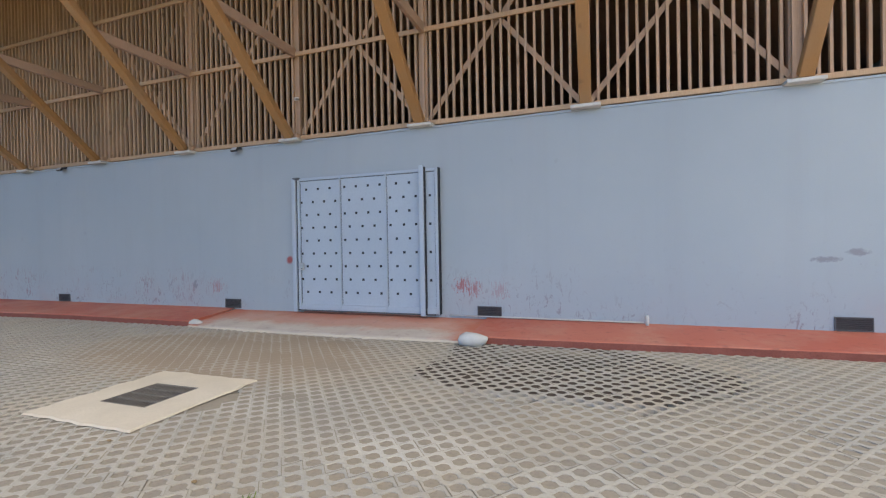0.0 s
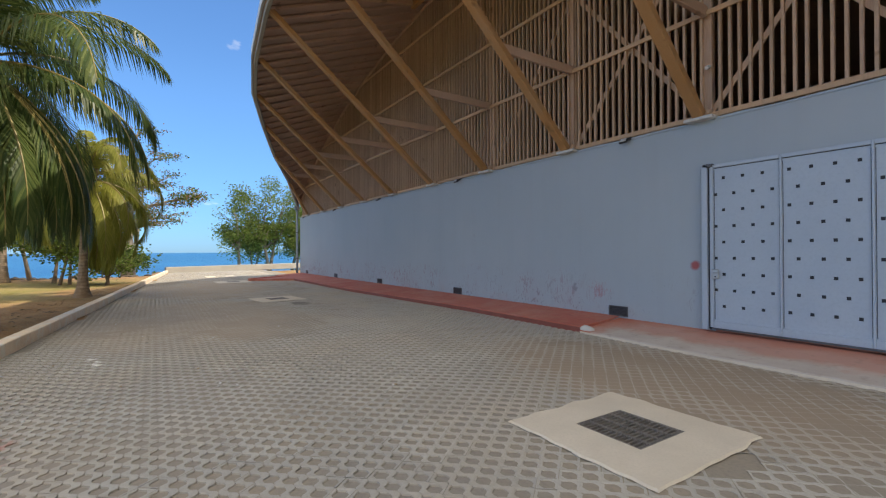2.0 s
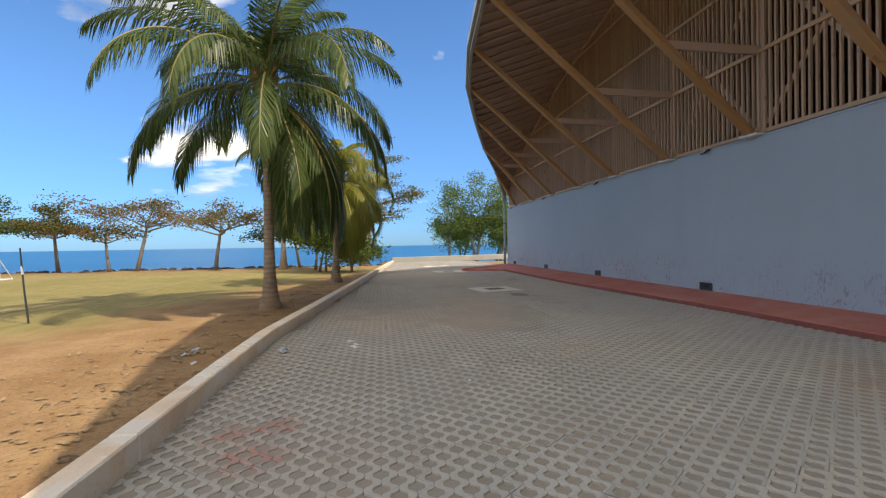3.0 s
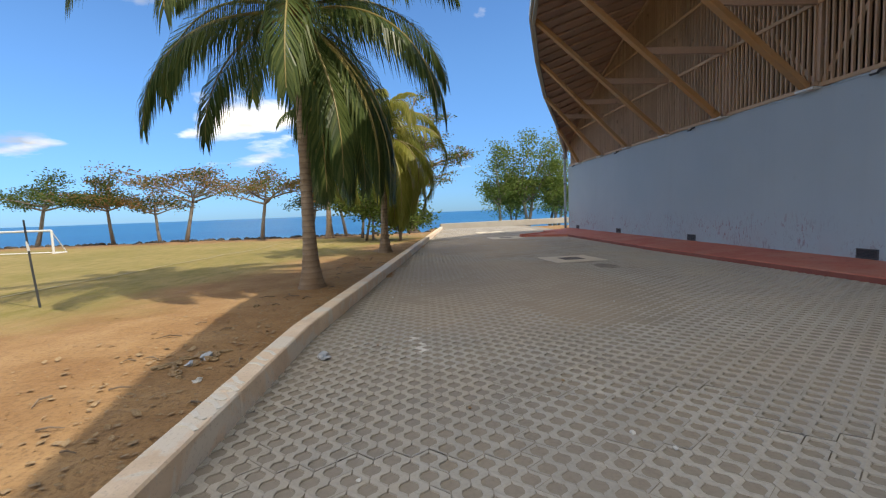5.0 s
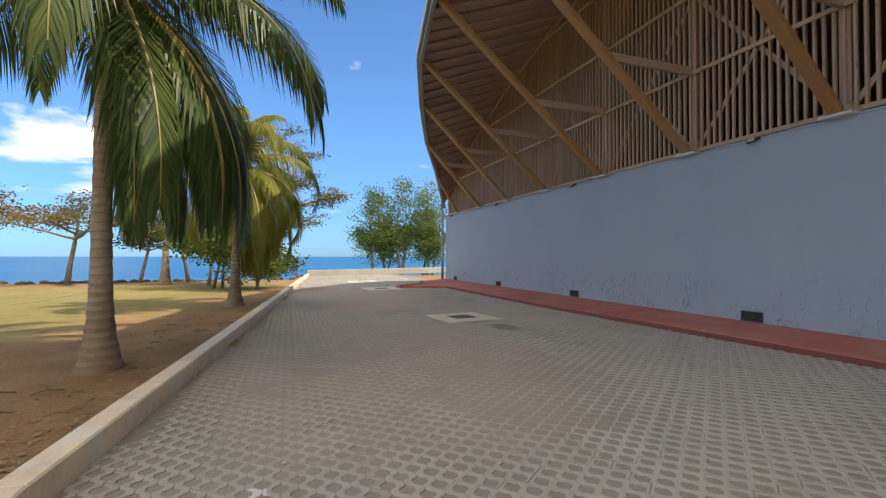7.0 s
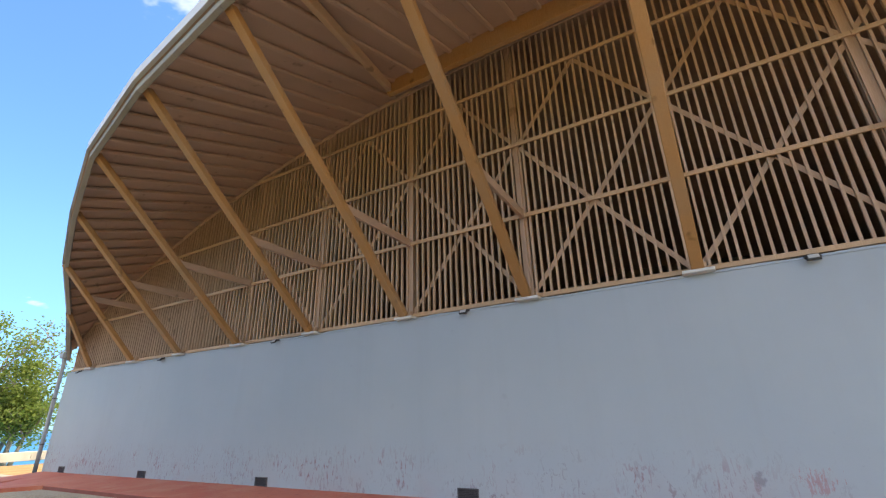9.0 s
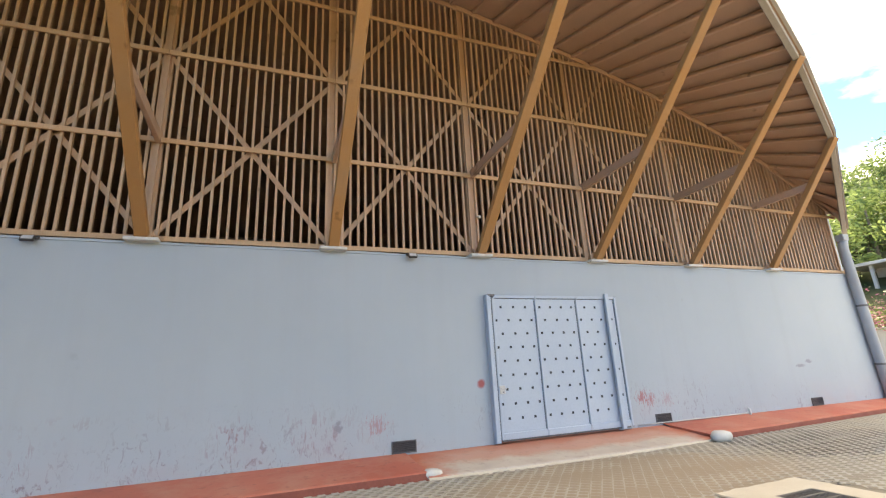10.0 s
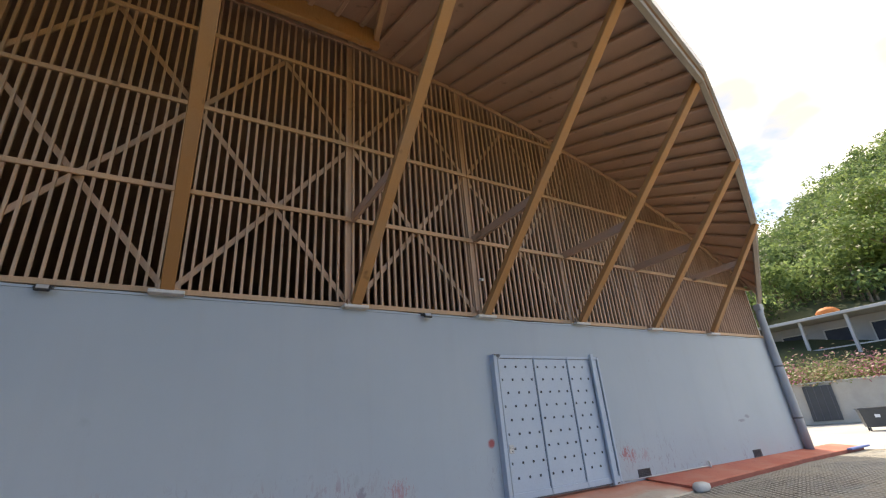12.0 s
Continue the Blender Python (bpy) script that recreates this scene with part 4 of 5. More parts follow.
def build_gate():
    g = thing("sliding_gate", "pale blue steel sliding gate with rows of small square holes", "gate")
    z0, z1 = 0.27, 3.21
    s = Shape().box((1.70, -0.07, (z0 + z1) / 2), (3.32, 0.03, z1 - z0 - 0.08))
    s.obj("panel", M_GATE, g)
    for x in (0.055, 1.125, 2.235, 3.365):
        w = 0.06 if x in (0.055, 3.365) else 0.03
        Shape().box((x, -0.085, (z0 + z1) / 2), (w, 0.075, z1 - z0), None, 0.006).obj("stile", M_GATE, g)
    for x0, x1 in ((0.087, 1.108), (1.142, 2.218), (2.252, 3.333)):
        for z, h in ((z0 + 0.06, 0.12), (z1 - 0.03, 0.06)):
            Shape().box(((x0 + x1) / 2, -0.085, z), (x1 - x0, 0.07, h), None, 0.005).obj("frame_rail", M_GATE, g)
        # thin dark strips laid on as the shadow lines round each panel
        for xs, side in ((x0 + 0.008, 1), (x1 - 0.008, -1)):
            Shape().box((xs, -0.0865, (z0 + z1) / 2 + 0.02), (0.006, 0.006, z1 - z0 - 0.25)).obj("shadow_gap", M_DARK, g)
        Shape().box(((x0 + x1) / 2, -0.0865, z1 - 0.066), (x1 - x0, 0.006, 0.008)).obj("shadow_gap", M_DARK, g)
    Shape().box((1.68, -0.085, z0 - 0.018), (3.25, 0.05, 0.03)).obj("bottom_rail", M_VENT, g)
    hole = Shape().box((0, 0, 0), (0.05, 0.008, 0.05)).mesh("hole", M_DARK)
    rows = {0: [0.25, 0.56, 0.86, 1.235, 1.52, 1.81, 2.09, 2.47, 2.765], 1: [0.12, 0.42, 0.715, 1.0, 1.35, 1.665, 1.955, 2.33, 2.635, 2.91, 3.22]}
    for k in range(9):
        for x in rows[k % 2]:
            ob = new("hole", hole)
            ob.parent, ob.location = g, (x, -0.0865, 2.955 - 0.2865 * k)
    # lock plate with its lever
    Shape().box((0.115, -0.128, 1.235), (0.13, 0.02, 0.17), None, 0.008).obj("lock_plate", M_STEEL, g, "bright steel lock plate")
    s = Shape().beam((0.08, -0.155, 1.26), (0.2, -0.16, 1.255), 0.018, 0.022, 0.004)
    s.beam((0.085, -0.135, 1.26), (0.085, -0.165, 1.26), 0.02, 0.02)
    s.obj("lever", M_STEEL, g)
    Shape().tube([(0.13, -0.14, 1.19), (0.13, -0.15, 1.19)], 0.014, 10).obj("key_cylinder", M_VENT, g)
    # jamb, guide post, catch at the top corner
    Shape().box((-0.056, -0.075, 1.72), (0.10, 0.15, 3.0), None, 0.006).obj("jamb", M_GATE, g)
    # dark strip in place of the shadow line beside the jamb
    Shape().box((0.008, -0.06, 1.72), (0.016, 0.10, 2.96)).obj("shadow_gap", M_DARK, g)
    Shape().box((3.07, -0.165, 1.75), (0.10, 0.07, 3.04), None, 0.006).obj("guide_post", M_GATE, g)
    # dark strips put in for the shadows by the guide post and right edge
    Shape().box((3.13, -0.135, 1.75), (0.02, 0.06, 2.98)).obj("shadow_gap", M_DARK, g)
    Shape().box((3.405, -0.05, 1.74), (0.018, 0.09, 2.96)).obj("seal", M_DARK, g, "dark strip for the shadow along the gate edge")
    s = Shape().box((0.0, -0.10, 3.2), (0.16, 0.10, 0.06), None, 0.005)
    s.beam((0.02, -0.15, 3.14), (0.1, -0.15, 3.22), 0.012, 0.012)
    s.obj("catch", M_VENT, g)
    return g


build_gate()
tagged(Shape().box((1.56, 0.16, 0.19), (3.0, 0.3, 0.07)).obj("threshold", M_RAMP), "concrete threshold under the gate", "threshold", kind="structure")


def build_vent():
    v = thing("wall_vent", "small dark louvred vent low in the wall", "vent", "vents along the wall foot")
    Shape().box((0, -0.005, 0), (0.47, 0.006, 0.21)).obj("backing", M_DARK, v)
    for c, sz in (((0, -0.014, 0.1), (0.48, 0.024, 0.018)), ((0, -0.014, -0.1), (0.48, 0.024, 0.018)), ((-0.231, -0.014, 0), (0.018, 0.024, 0.182)), ((0.231, -0.014, 0), (0.018, 0.024, 0.182))):
        Shape().box(c, sz, None, 0.003).obj("frame", M_VENT, v)
    lv = Shape().box((0, 0, 0), (0.44, 0.004, 0.03), Matrix.Rotation(radians(35), 3, "X")).mesh("slat", M_VENT)
    for k in range(6):
        ob = new("slat", lv)
        ob.parent, ob.location = v, (0, -0.016, -0.075 + 0.03 * k)
    return v


VENT_X = [-26.05, -20.33, -14.45, -8.22, -1.98, 4.4, 10.08]
vent = build_vent()
vent.matrix_basis = pose(VENT_X[0], 0, 0.338)
for x in VENT_X[1:]:
    copy_thing(vent, pose(x, 0, 0.338))


def build_lamp():
    f = thing("flood_light", "small black flood light hung under the slat screen", "flood light", "flood lights along the wall top")
    s = Shape().box((0, -0.13, 0.0), (0.19, 0.05, 0.12), Matrix.Rotation(radians(-35), 3, "X"), 0.012)
    s.obj("housing", M_LAMP, f)
    m = Matrix.Rotation(radians(-35), 3, "X")
    Shape().box(Vector((0, -0.13, 0)) + m @ Vector((0, -0.027, 0)), (0.145, 0.008, 0.08), m).obj("lens", M_LENS, f)
    s = Shape()
    for x in (-0.102, 0.102):
        s.beam((x, -0.13, 0.0), (x, -0.03, 0.05), 0.008, 0.03)
    s.box((0, -0.018, 0.05), (0.212, 0.03, 0.05))
    s.obj("bracket", M_LAMP, f)
    return f


LAMP_X = [-26.5, -20.35, -14.4, -8.1, -1.73, 4.6]
lamp = build_lamp()
lamp.matrix_basis = pose(LAMP_X[0], 0, 4.02)
for x in LAMP_X[1:5]:
    copy_thing(lamp, pose(x, 0, 4.02))
cam_thing = thing("small_spotlight", "small white spotlight clipped to the screen beside a strut", "spotlight")
Shape().box((-0.06, 0.03, 5.06), (0.07, 0.12, 0.07), Matrix.Rotation(radians(20), 3, "X"), 0.015).obj("housing", M_WHITE, cam_thing)
Shape().beam((-0.06, 0.08, 5.07), (-0.06, 0.165, 5.12), 0.025, 0.025).obj("bracket", M_LAMP, cam_thing)


def build_downpipe(x, top, r, lean, material, label):
    p = thing("downpipe", label, "drain pipe", "downpipes at the wall ends")
    Shape().tube([(x, -0.16, 0.18), (x + lean * 0.3, -0.16, 1.5), (x + lean, -0.16, top - 0.3), (x + lean + 0.0, -0.2, top)], r, 14).obj("pipe", material, p, smooth=True)
    for z in (1.2, 3.0):
        k = z / top
        Shape().tube([(x + lean * k, -0.16, z), (x + lean * k, -0.16, z + 0.06)], r + 0.012, 14).obj("clip", M_VENT, p)
    Shape().box((x + lean, -0.2, top + 0.06), (0.3, 0.26, 0.22), None, 0.02).obj("rain_box", M_PIPE, p)
    return p


build_downpipe(13.3, 5.2, 0.14, -0.25, M_PIPE, "grey plastic downpipe at the sunny end of the wall")
build_downpipe(-27.95, 4.75, 0.075, 0.0, M_PIPE, "grey downpipe at the seaward end of the wall")
s = Shape().tube([(7.2, -0.1, 0.2), (7.2, -0.1, 0.34), (7.2, -0.06, 0.36)], 0.03, 8)
tagged(s.obj("pipe_stub", M_LIME, smooth=True), "short whitish pipe stub on the red apron", "pipe")

s = Shape().tube([(3.6, -0.03, 0.25), (5.2, -0.035, 0.25), (7.15, -0.05, 0.25)], 0.014, 6)
tagged(s.obj("conduit", M_LIME, smooth=True), "thin whitish conduit along the foot of the wall", "conduit")

# ---------------------------------------------------------------- drains in the paving


def build_drain(cx, cy, w, d, g, angle, seed):
    t = thing("drain_cover", "iron grating set in a rough cream concrete pad", "drain", "drains in the paving")
    rnd = random.Random(seed)
    n = 22
    outer, inner = [], []
    for side in range(4):
        for i in range(n):
            k = -1 + 2 * i / n
            p = [(k, -1), (1, k), (-k, 1), (-1, -k)][side]
            wob = 1 + 0.06 * noise.noise(Vector((p[0] * 3, p[1] * 3, seed))) + 0.035 * noise.noise(Vector((p[0] * 11, p[1] * 11, seed + 5)))
            outer.append((p[0] * w / 2 * wob, p[1] * d / 2 * wob))
            inner.append((p[0] * g / 2, p[1] * g / 2))
    m = len(outer)
    s = Shape()
    s.v = [(x * 1.02, y * 1.02, 0.0) for x, y in outer] + [(x, y, 0.016) for x, y in outer] + [(x, y, 0.022) for x, y in inner] + [(x, y, -0.05) for x, y in inner]
    s.f = [(r * m + i, r * m + (i + 1) % m, (r + 1) * m + (i + 1) % m, (r + 1) * m + i) for r in range(3) for i in range(m)]
    s.f.append(tuple(range(3 * m, 4 * m)))
    s.obj("pad", M_PAD, t)
    Shape().box((0, 0, -0.032), (g * 0.99, g * 0.99, 0.02)).obj("sump", M_DARK, t)
    bar = Shape().box((0, 0, 0), (0.014, g / 4 - 0.03, 0.022)).mesh("bar", M_GRATE)
    for j in range(4):
        for i in range(13):
            ob = new("bar", bar)
            ob.parent, ob.location = t, (-g / 2 + 0.045 + i * (g - 0.09) / 12, -g / 2 + g / 8 + j * g / 4, 0.004)
    for j in range(5):
        Shape().box((0, -g / 2 + 0.012 + j * (g - 0.024) / 4, 0.005), (g - 0.012, 0.024, 0.026)).obj("cross_bar", M_GRATE, t)
    for x in (-g / 2 + 0.012, g / 2 - 0.012):
        Shape().box((x, 0, 0.0055), (0.024, g - 0.05, 0.025)).obj("side_bar", M_GRATE, t)
    t.matrix_basis = pose(cx, cy, 0.004, 0, 0, angle)
    return t


PADS = [(1.68, -4.9, 1.52, 1.58, 0.68, 0.5, 1), (-12.35, -4.95, 1.45, 1.5, 0.66, 8, 2), (-23.4, -4.9, 1.7, 1.7, 0.66, 4, 3), (-30.0, -4.8, 1.7, 1.8, 0.66, 0, 4)]
for p in PADS:
    build_drain(*p)

# ---------------------------------------------------------------- palms


def frond_shape(length, rise, droop, hang, seed, pairs=84):
    """One feather leaf: a rib that starts at angle rise and bends down by droop, with two rows of leaflets that hang."""
    rnd = random.Random(seed)
    rib, leaves = Shape(), Shape()
    pts, p, a = [], Vector((0, 0, 0)), rise
    n = 24
    sway = rnd.uniform(-0.25, 0.25)
    for i in range(n + 1):
        pts.append(p.copy())
        k = i / n
        a = rise - droop * k ** 1.35
        p = p + Vector((math.cos(a) * math.cos(sway * k), math.cos(a) * math.sin(sway * k), math.sin(a))) * (length / n)
    rib.tube(pts, [0.035 * (1 - 0.85 * i / n) + 0.003 for i in range(n + 1)], 5)
    for i in range(pairs):
        k = 0.13 + 0.87 * i / (pairs - 1)
        j = min(int(k * n), n - 1)
        base = pts[j].lerp(pts[j + 1], k * n - j)
        d = (pts[j + 1] - pts[j]).normalized()
        out = d.cross(Vector((0, 0, 1))).normalized()
        ll = length * 0.27 * (math.sin(math.pi * min(1, 0.16 + 0.80 * k)) ** 0.6) * rnd.uniform(0.85, 1.12)
        for side in (-1, 1):
            fall = hang * rnd.uniform(0.7, 1.25)
            v = (out * side * (0.9 - 0.35 * k) + d * (0.5 + 0.5 * k) + Vector((0, 0, 0.2 - fall * 0.5))).normalized()
            mid = base + v * ll * 0.5
            tipv = (v + Vector((0, 0, -fall * 1.5))).normalized()
            tip = mid + tipv * ll * 0.55
            wv = v.cross(d).normalized().cross(v).normalized() * 0.019
            leaves.add([base - wv * 0.5, base + wv * 0.5, mid + wv, mid - wv, tip], [(0, 1, 2, 3), (3, 2, 4)])
    return rib, leaves


def build_palm(where, height_, lean, radius, length, count, seed, green, label, turn=0.0, nuts=True, droopy=1.0, low_side=1.8):
    rnd = random.Random(seed)
    palm = thing("coconut_palm", label, "palm tree", "palms beside the kerb")
    pts, rad = [], []
    n = 46
    for i in range(n + 1):
        k = i / n
        pts.append((lean[0] * k ** 1.6, lean[1] * k ** 1.6, height_ * k - 0.05))
        ring = 0.005 if i % 2 else -0.002
        rad.append(radius * (0.78 - 0.22 * k) + radius * 1.15 * math.exp(-k * 13) + ring)
    Shape().tube(pts, rad, 16).obj("trunk", M_TRUNK, palm, "ringed grey-brown trunk with a swollen foot", smooth=True)
    top = Vector(pts[-1])
    variants = {}
    for i in range(count):
        k = i / (count - 1)
        level = int(k * 5.99)
        variant = i % 2
        key = (level, variant)
        if key not in variants:
            rise = radians((80, 56, 28, -4, -32, -58)[level] + rnd.uniform(-6, 6))
            droop = radians((84, 104, 112, 94, 62, 34)[level] * droopy)
            ln = length * (0.75, 0.98, 1.06, 1.03, 1.04, 0.92)[level] * rnd.uniform(0.92, 1.06)
            rib, lv = frond_shape(ln, rise, droop, 1.0 + 0.15 * level, seed * 31 + level * 7 + variant)
            variants[key] = (rib.mesh("rib", M_RIB), lv.mesh("frond", green))
        rib_me, leaf_me = variants[key]
        az = turn + i * 2.39996 + rnd.uniform(-0.15, 0.15)
        if level >= 4:
            az = low_side + rnd.uniform(-1.4, 1.4)
        fr = new("frond", leaf_me)
        fr.parent = palm
        fr.matrix_basis = Matrix.Translation(top + Vector((0, 0, 0.1 - 0.3 * k))) @ Matrix.Rotation(az, 4, "Z")
        rb = new("rib", rib_me)
        rb.parent = fr
    s = Shape()
    for i in range(40):
        az, up = rnd.uniform(0, 6.28), rnd.uniform(0.25, 1.2)
        a = top + Vector((math.cos(az) * 0.08, math.sin(az) * 0.08, -0.35 + 0.3 * rnd.random()))
        s.beam(a, a + Vector((math.cos(az) * 0.28, math.sin(az) * 0.28, 0.5 * up)), 0.09, 0.025)
    s.obj("fibre_collar", M_LITTER, palm, "dry brown fibrous collar of old leaf stalks")
    if nuts:
        for i in range(5):
            az = rnd.uniform(0, 6.28)
            ob = lump(0.095, i + seed, (0.9, 0.9, 1.15), 0.1).obj("coconut", M_FROND, palm, smooth=True)
            ob.location = top + Vector((math.cos(az) * 0.27, math.sin(az) * 0.24, -0.34 - 0.15 * rnd.random()))
    palm.matrix_basis = pose(where[0], where[1], where[2] if len(where) > 2 else 0.02)
    return palm


def trunk_rings():
    m = Nodes("ringed_palm_bark")
    x, y, z = m.xyz()
    ring = m.math("SINE", m.math("ADD", m.math("MULTIPLY", z, 52.0), m.math("MULTIPLY", m.noise(3.0, 3.0), 4.0)))
    c = m.mix(m.ramp(m.noise(2.5, 5.0), 0.35, 0.65), (0.27, 0.205, 0.145), (0.37, 0.30, 0.225))
    c = m.mix(m.math("MULTIPLY", m.ramp(ring, 0.55, 1.0), 0.38), c, (0.12, 0.085, 0.06))
    foot = m.math("SUBTRACT", 1.0, m.ramp(z, 0.1, 1.3))
    c = m.mix(m.math("MULTIPLY", foot, 0.5), c, (0.20, 0.115, 0.065))
    c = m.mix(m.math("MULTIPLY", m.ramp(m.noise(20.0, 5.0), 0.5, 0.7), 0.4), c, (0.15, 0.115, 0.085))
    m.bump(m.math("ADD", ring, m.math("MULTIPLY", m.noise(30.0, 4.0), 1.5)), 0.5, 0.012)
    return m.done(c, 0.9, 0.0, 0.2)


M_TRUNK = trunk_rings()
build_palm((-8.75, -11.7), 5.9, (-0.36, -0.1), 0.168, 4.25, 42, 4, M_FROND, "tall coconut palm with a ringed trunk and arching fronds", 1.5)
build_palm((-16.8, -10.85), 4.5, (0.25, 0.15), 0.18, 3.5, 30, 9, M_FROND_Y, "shorter coconut palm with yellow-green drooping fronds", 0.2, droopy=1.4)
build_palm((-29.3, -15.6), 8.0, (-0.4, 0.1), 0.2, 3.6, 16, 14, M_FROND, "slender grey-trunked palm at the field's edge", 1.1, nuts=False)

# ---------------------------------------------------------------- broadleaf trees


def build_tree(name, where, label, h, spread, trunks, seed, leaf_mat, bark, count, size, flat=0.5, low=0.45, tiers=0, group=""):
    """Tapered trunk or trunks, forking limbs, and leaves in loose sprays round the twig ends."""
    rnd = random.Random(seed)
    tree = thing(name, label, "tree", group)
    wood, ends = Shape(), []

    def limb(a, d, ln, r, depth):
        pts, p = [a], a.copy()
        for i in range(4):
            d = (d + Vector((rnd.uniform(-0.22, 0.22), rnd.uniform(-0.22, 0.22), rnd.uniform(-0.10, 0.16) * (1 - flat)))).normalized()
            p = p + d * ln / 4
            pts.append(p.copy())
        wood.tube(pts, [r * (1 - 0.14 * i) for i in range(5)], 6 if depth else 8)
        if depth < 2:
            for k in range(rnd.choice((2, 3, 3))):
                j = rnd.choice((2, 3, 4))
                az = rnd.uniform(0, 6.28)
                side = Vector((math.cos(az), math.sin(az), rnd.uniform(-0.1, 0.55) * (1 - flat)))
                limb(pts[j], (d * 0.7 + side).normalized(), ln * rnd.uniform(0.5, 0.75), r * 0.5, depth + 1)
        ends.extend(pts[2:] if depth else pts[3:])

    for k in range(trunks):
        az = rnd.uniform(0, 6.28)
        base = Vector((rnd.uniform(-0.3, 0.3), rnd.uniform(-0.3, 0.3), -0.1)) * (1 if trunks > 1 else 0.3)
        tilt = Vector((math.cos(az) * 0.22, math.sin(az) * 0.22, 1)).normalized()
        th = h * low * rnd.uniform(0.9, 1.1)
        r = 0.035 * h * (0.75 if trunks > 1 else 1) * 0.62
        pts = [base, base + tilt * th * 0.4 + Vector((rnd.uniform(-0.1, 0.1), 0, 0)), base + tilt * th * 0.75, base + tilt * th]
        wood.tube(pts, [r * 1.4, r, r * 0.9, r * 0.75], 9)
        arms = tiers or 4
        for i in range(arms):
            a2 = az + i * 6.283 / arms + rnd.uniform(-0.4, 0.4)
            up = 0.25 + 0.9 * (1 - flat) * rnd.random() + (0.9 if flat < 0.1 else 0)
            limb(pts[-1 if i % 2 else -2].lerp(pts[-1], 0.6), Vector((math.cos(a2), math.sin(a2), up)).normalized(), spread * rnd.uniform(0.55, 0.8), r * 0.6, 0)
        limb(pts[-1], Vector((0.1 * math.cos(az), 0.1 * math.sin(az), 1)), (h - th) * 0.62, r * 0.6, 0)
    if flat < 0.1:
        for i in range(240):
            az, up = rnd.uniform(0, 6.28), rnd.uniform(0.2, 0.98)
            rr, zz = spread * rnd.uniform(0.1, 0.85) * (1.15 - 0.75 * up), h * up
            ends.append(Vector((math.cos(az) * rr, math.sin(az) * rr, zz)))
    wood.obj("trunk", bark, tree, smooth=True)
    mats = leaf_mat if isinstance(leaf_mat, (tuple, list)) else (leaf_mat,)
    crowns = [Shape() for _ in mats]
    for i in range(count):
        e = ends[rnd.randrange(len(ends))]
        c = crowns[rnd.randrange(len(mats))]
        spray = e + Vector((rnd.gauss(0, 1), rnd.gauss(0, 1), rnd.gauss(0, 0.55 if flat < 0.8 else 0.3))) * ((0.10 if flat < 0.8 else 0.06) * spread + 0.12)
        for _ in range(3):
            p = spray + Vector((rnd.gauss(0, 1), rnd.gauss(0, 1), rnd.gauss(0, 0.6))) * size * 1.2
            d = Vector((rnd.uniform(-1, 1), rnd.uniform(-1, 1), rnd.uniform(-0.6, 0.25))).normalized()
            w = d.orthogonal().normalized()
            w = (w + d.cross(w) * rnd.uniform(-1, 1)).normalized() * size * 0.30
            l = d * size * rnd.uniform(0.8, 1.25)
            c.add([p, p + l * 0.5 + w, p + l, p + l * 0.5 - w], [(0, 1, 2, 3)])
    for c, m in zip(crowns, mats):
        c.obj("crown", m, tree)
    z = where[2] if len(where) > 2 else 0.0
    tree.matrix_basis = pose(where[0], where[1], z)
    return tree


ALMOND = "spreading sea almond tree with thin reddening leaves"
for i, (x, y, h, sp, mats, n) in enumerate((
        (-31.5, -20.7, 5.6, 4.2, (M_LEAF_R, M_LEAF_R, M_LEAF_L), 900),
        (-31.6, -26.1, 5.5, 4.4, (M_LEAF_R, M_LEAF_R, M_LEAF), 900),
        (-31.7, -28.0, 4.6, 2.4, (M_LEAF_R, M_LEAF), 600),
        (-33.0, -32.0, 5.2, 2.6, (M_LEAF, M_LEAF, M_LEAF_R), 1300),
        (-33.5, -38.0, 6.0, 3.6, (M_LEAF, M_LEAF_L), 1800),
        (-33.0, -45.0, 6.2, 3.8, (M_LEAF, M_LEAF_L), 1800),
        (-31.6, -14.9, 4.6, 2.2, (M_LEAF, M_LEAF_R), 600),
        (-32.0, -17.5, 4.2, 1.8, (M_LEAF,), 420))):
    build_tree("sea_almond_tree", (x, y), ALMOND if M_LEAF_R in mats else "sea almond tree with a dark green leafy crown", h, sp, 1, 40 + i, mats, M_PALE_BARK, int(n * 1.2), 0.17, flat=0.85, low=0.55, tiers=6, group="sea almonds along the shore")
build_tree("shore_tree", (-25.6, -12.5), "dense dark green tree leaning at the field's edge", 4.2, 2.2, 2, 61, (M_LEAF, M_LEAF_L), M_BARK, 1500, 0.20, flat=0.35, low=0.35)
build_tree("shore_tree", (-24.0, -10.9), "low bushy tree with glossy green leaves beside the palm", 3.9, 1.6, 3, 62, (M_LEAF, M_LEAF_L, M_LEAF_L), M_BARK, 1500, 0.18, flat=0.3, low=0.2)
build_tree("shore_tree", (-28.3, -13.4), "small dark green shore tree", 3.8, 1.9, 1, 63, (M_LEAF, M_LEAF_L), M_BARK, 900, 0.20, flat=0.4, low=0.45)
build_tree("shore_tree", (-34.5, -10.3), "tall thin tree with sparse yellowing leaves", 12.0, 3.6, 1, 64, (M_LEAF_L, M_LEAF_R, M_LEAF), M_PALE_BARK, 2600, 0.16, flat=0.8, low=0.42, tiers=5)
build_tree("shore_tree", (-39.0, -10.4), "tall thin tree with sparse yellowing leaves", 10.5, 3.0, 2, 65, (M_LEAF_L, M_LEAF_R, M_LEAF), M_PALE_BARK, 1700, 0.16, flat=0.8, low=0.42)
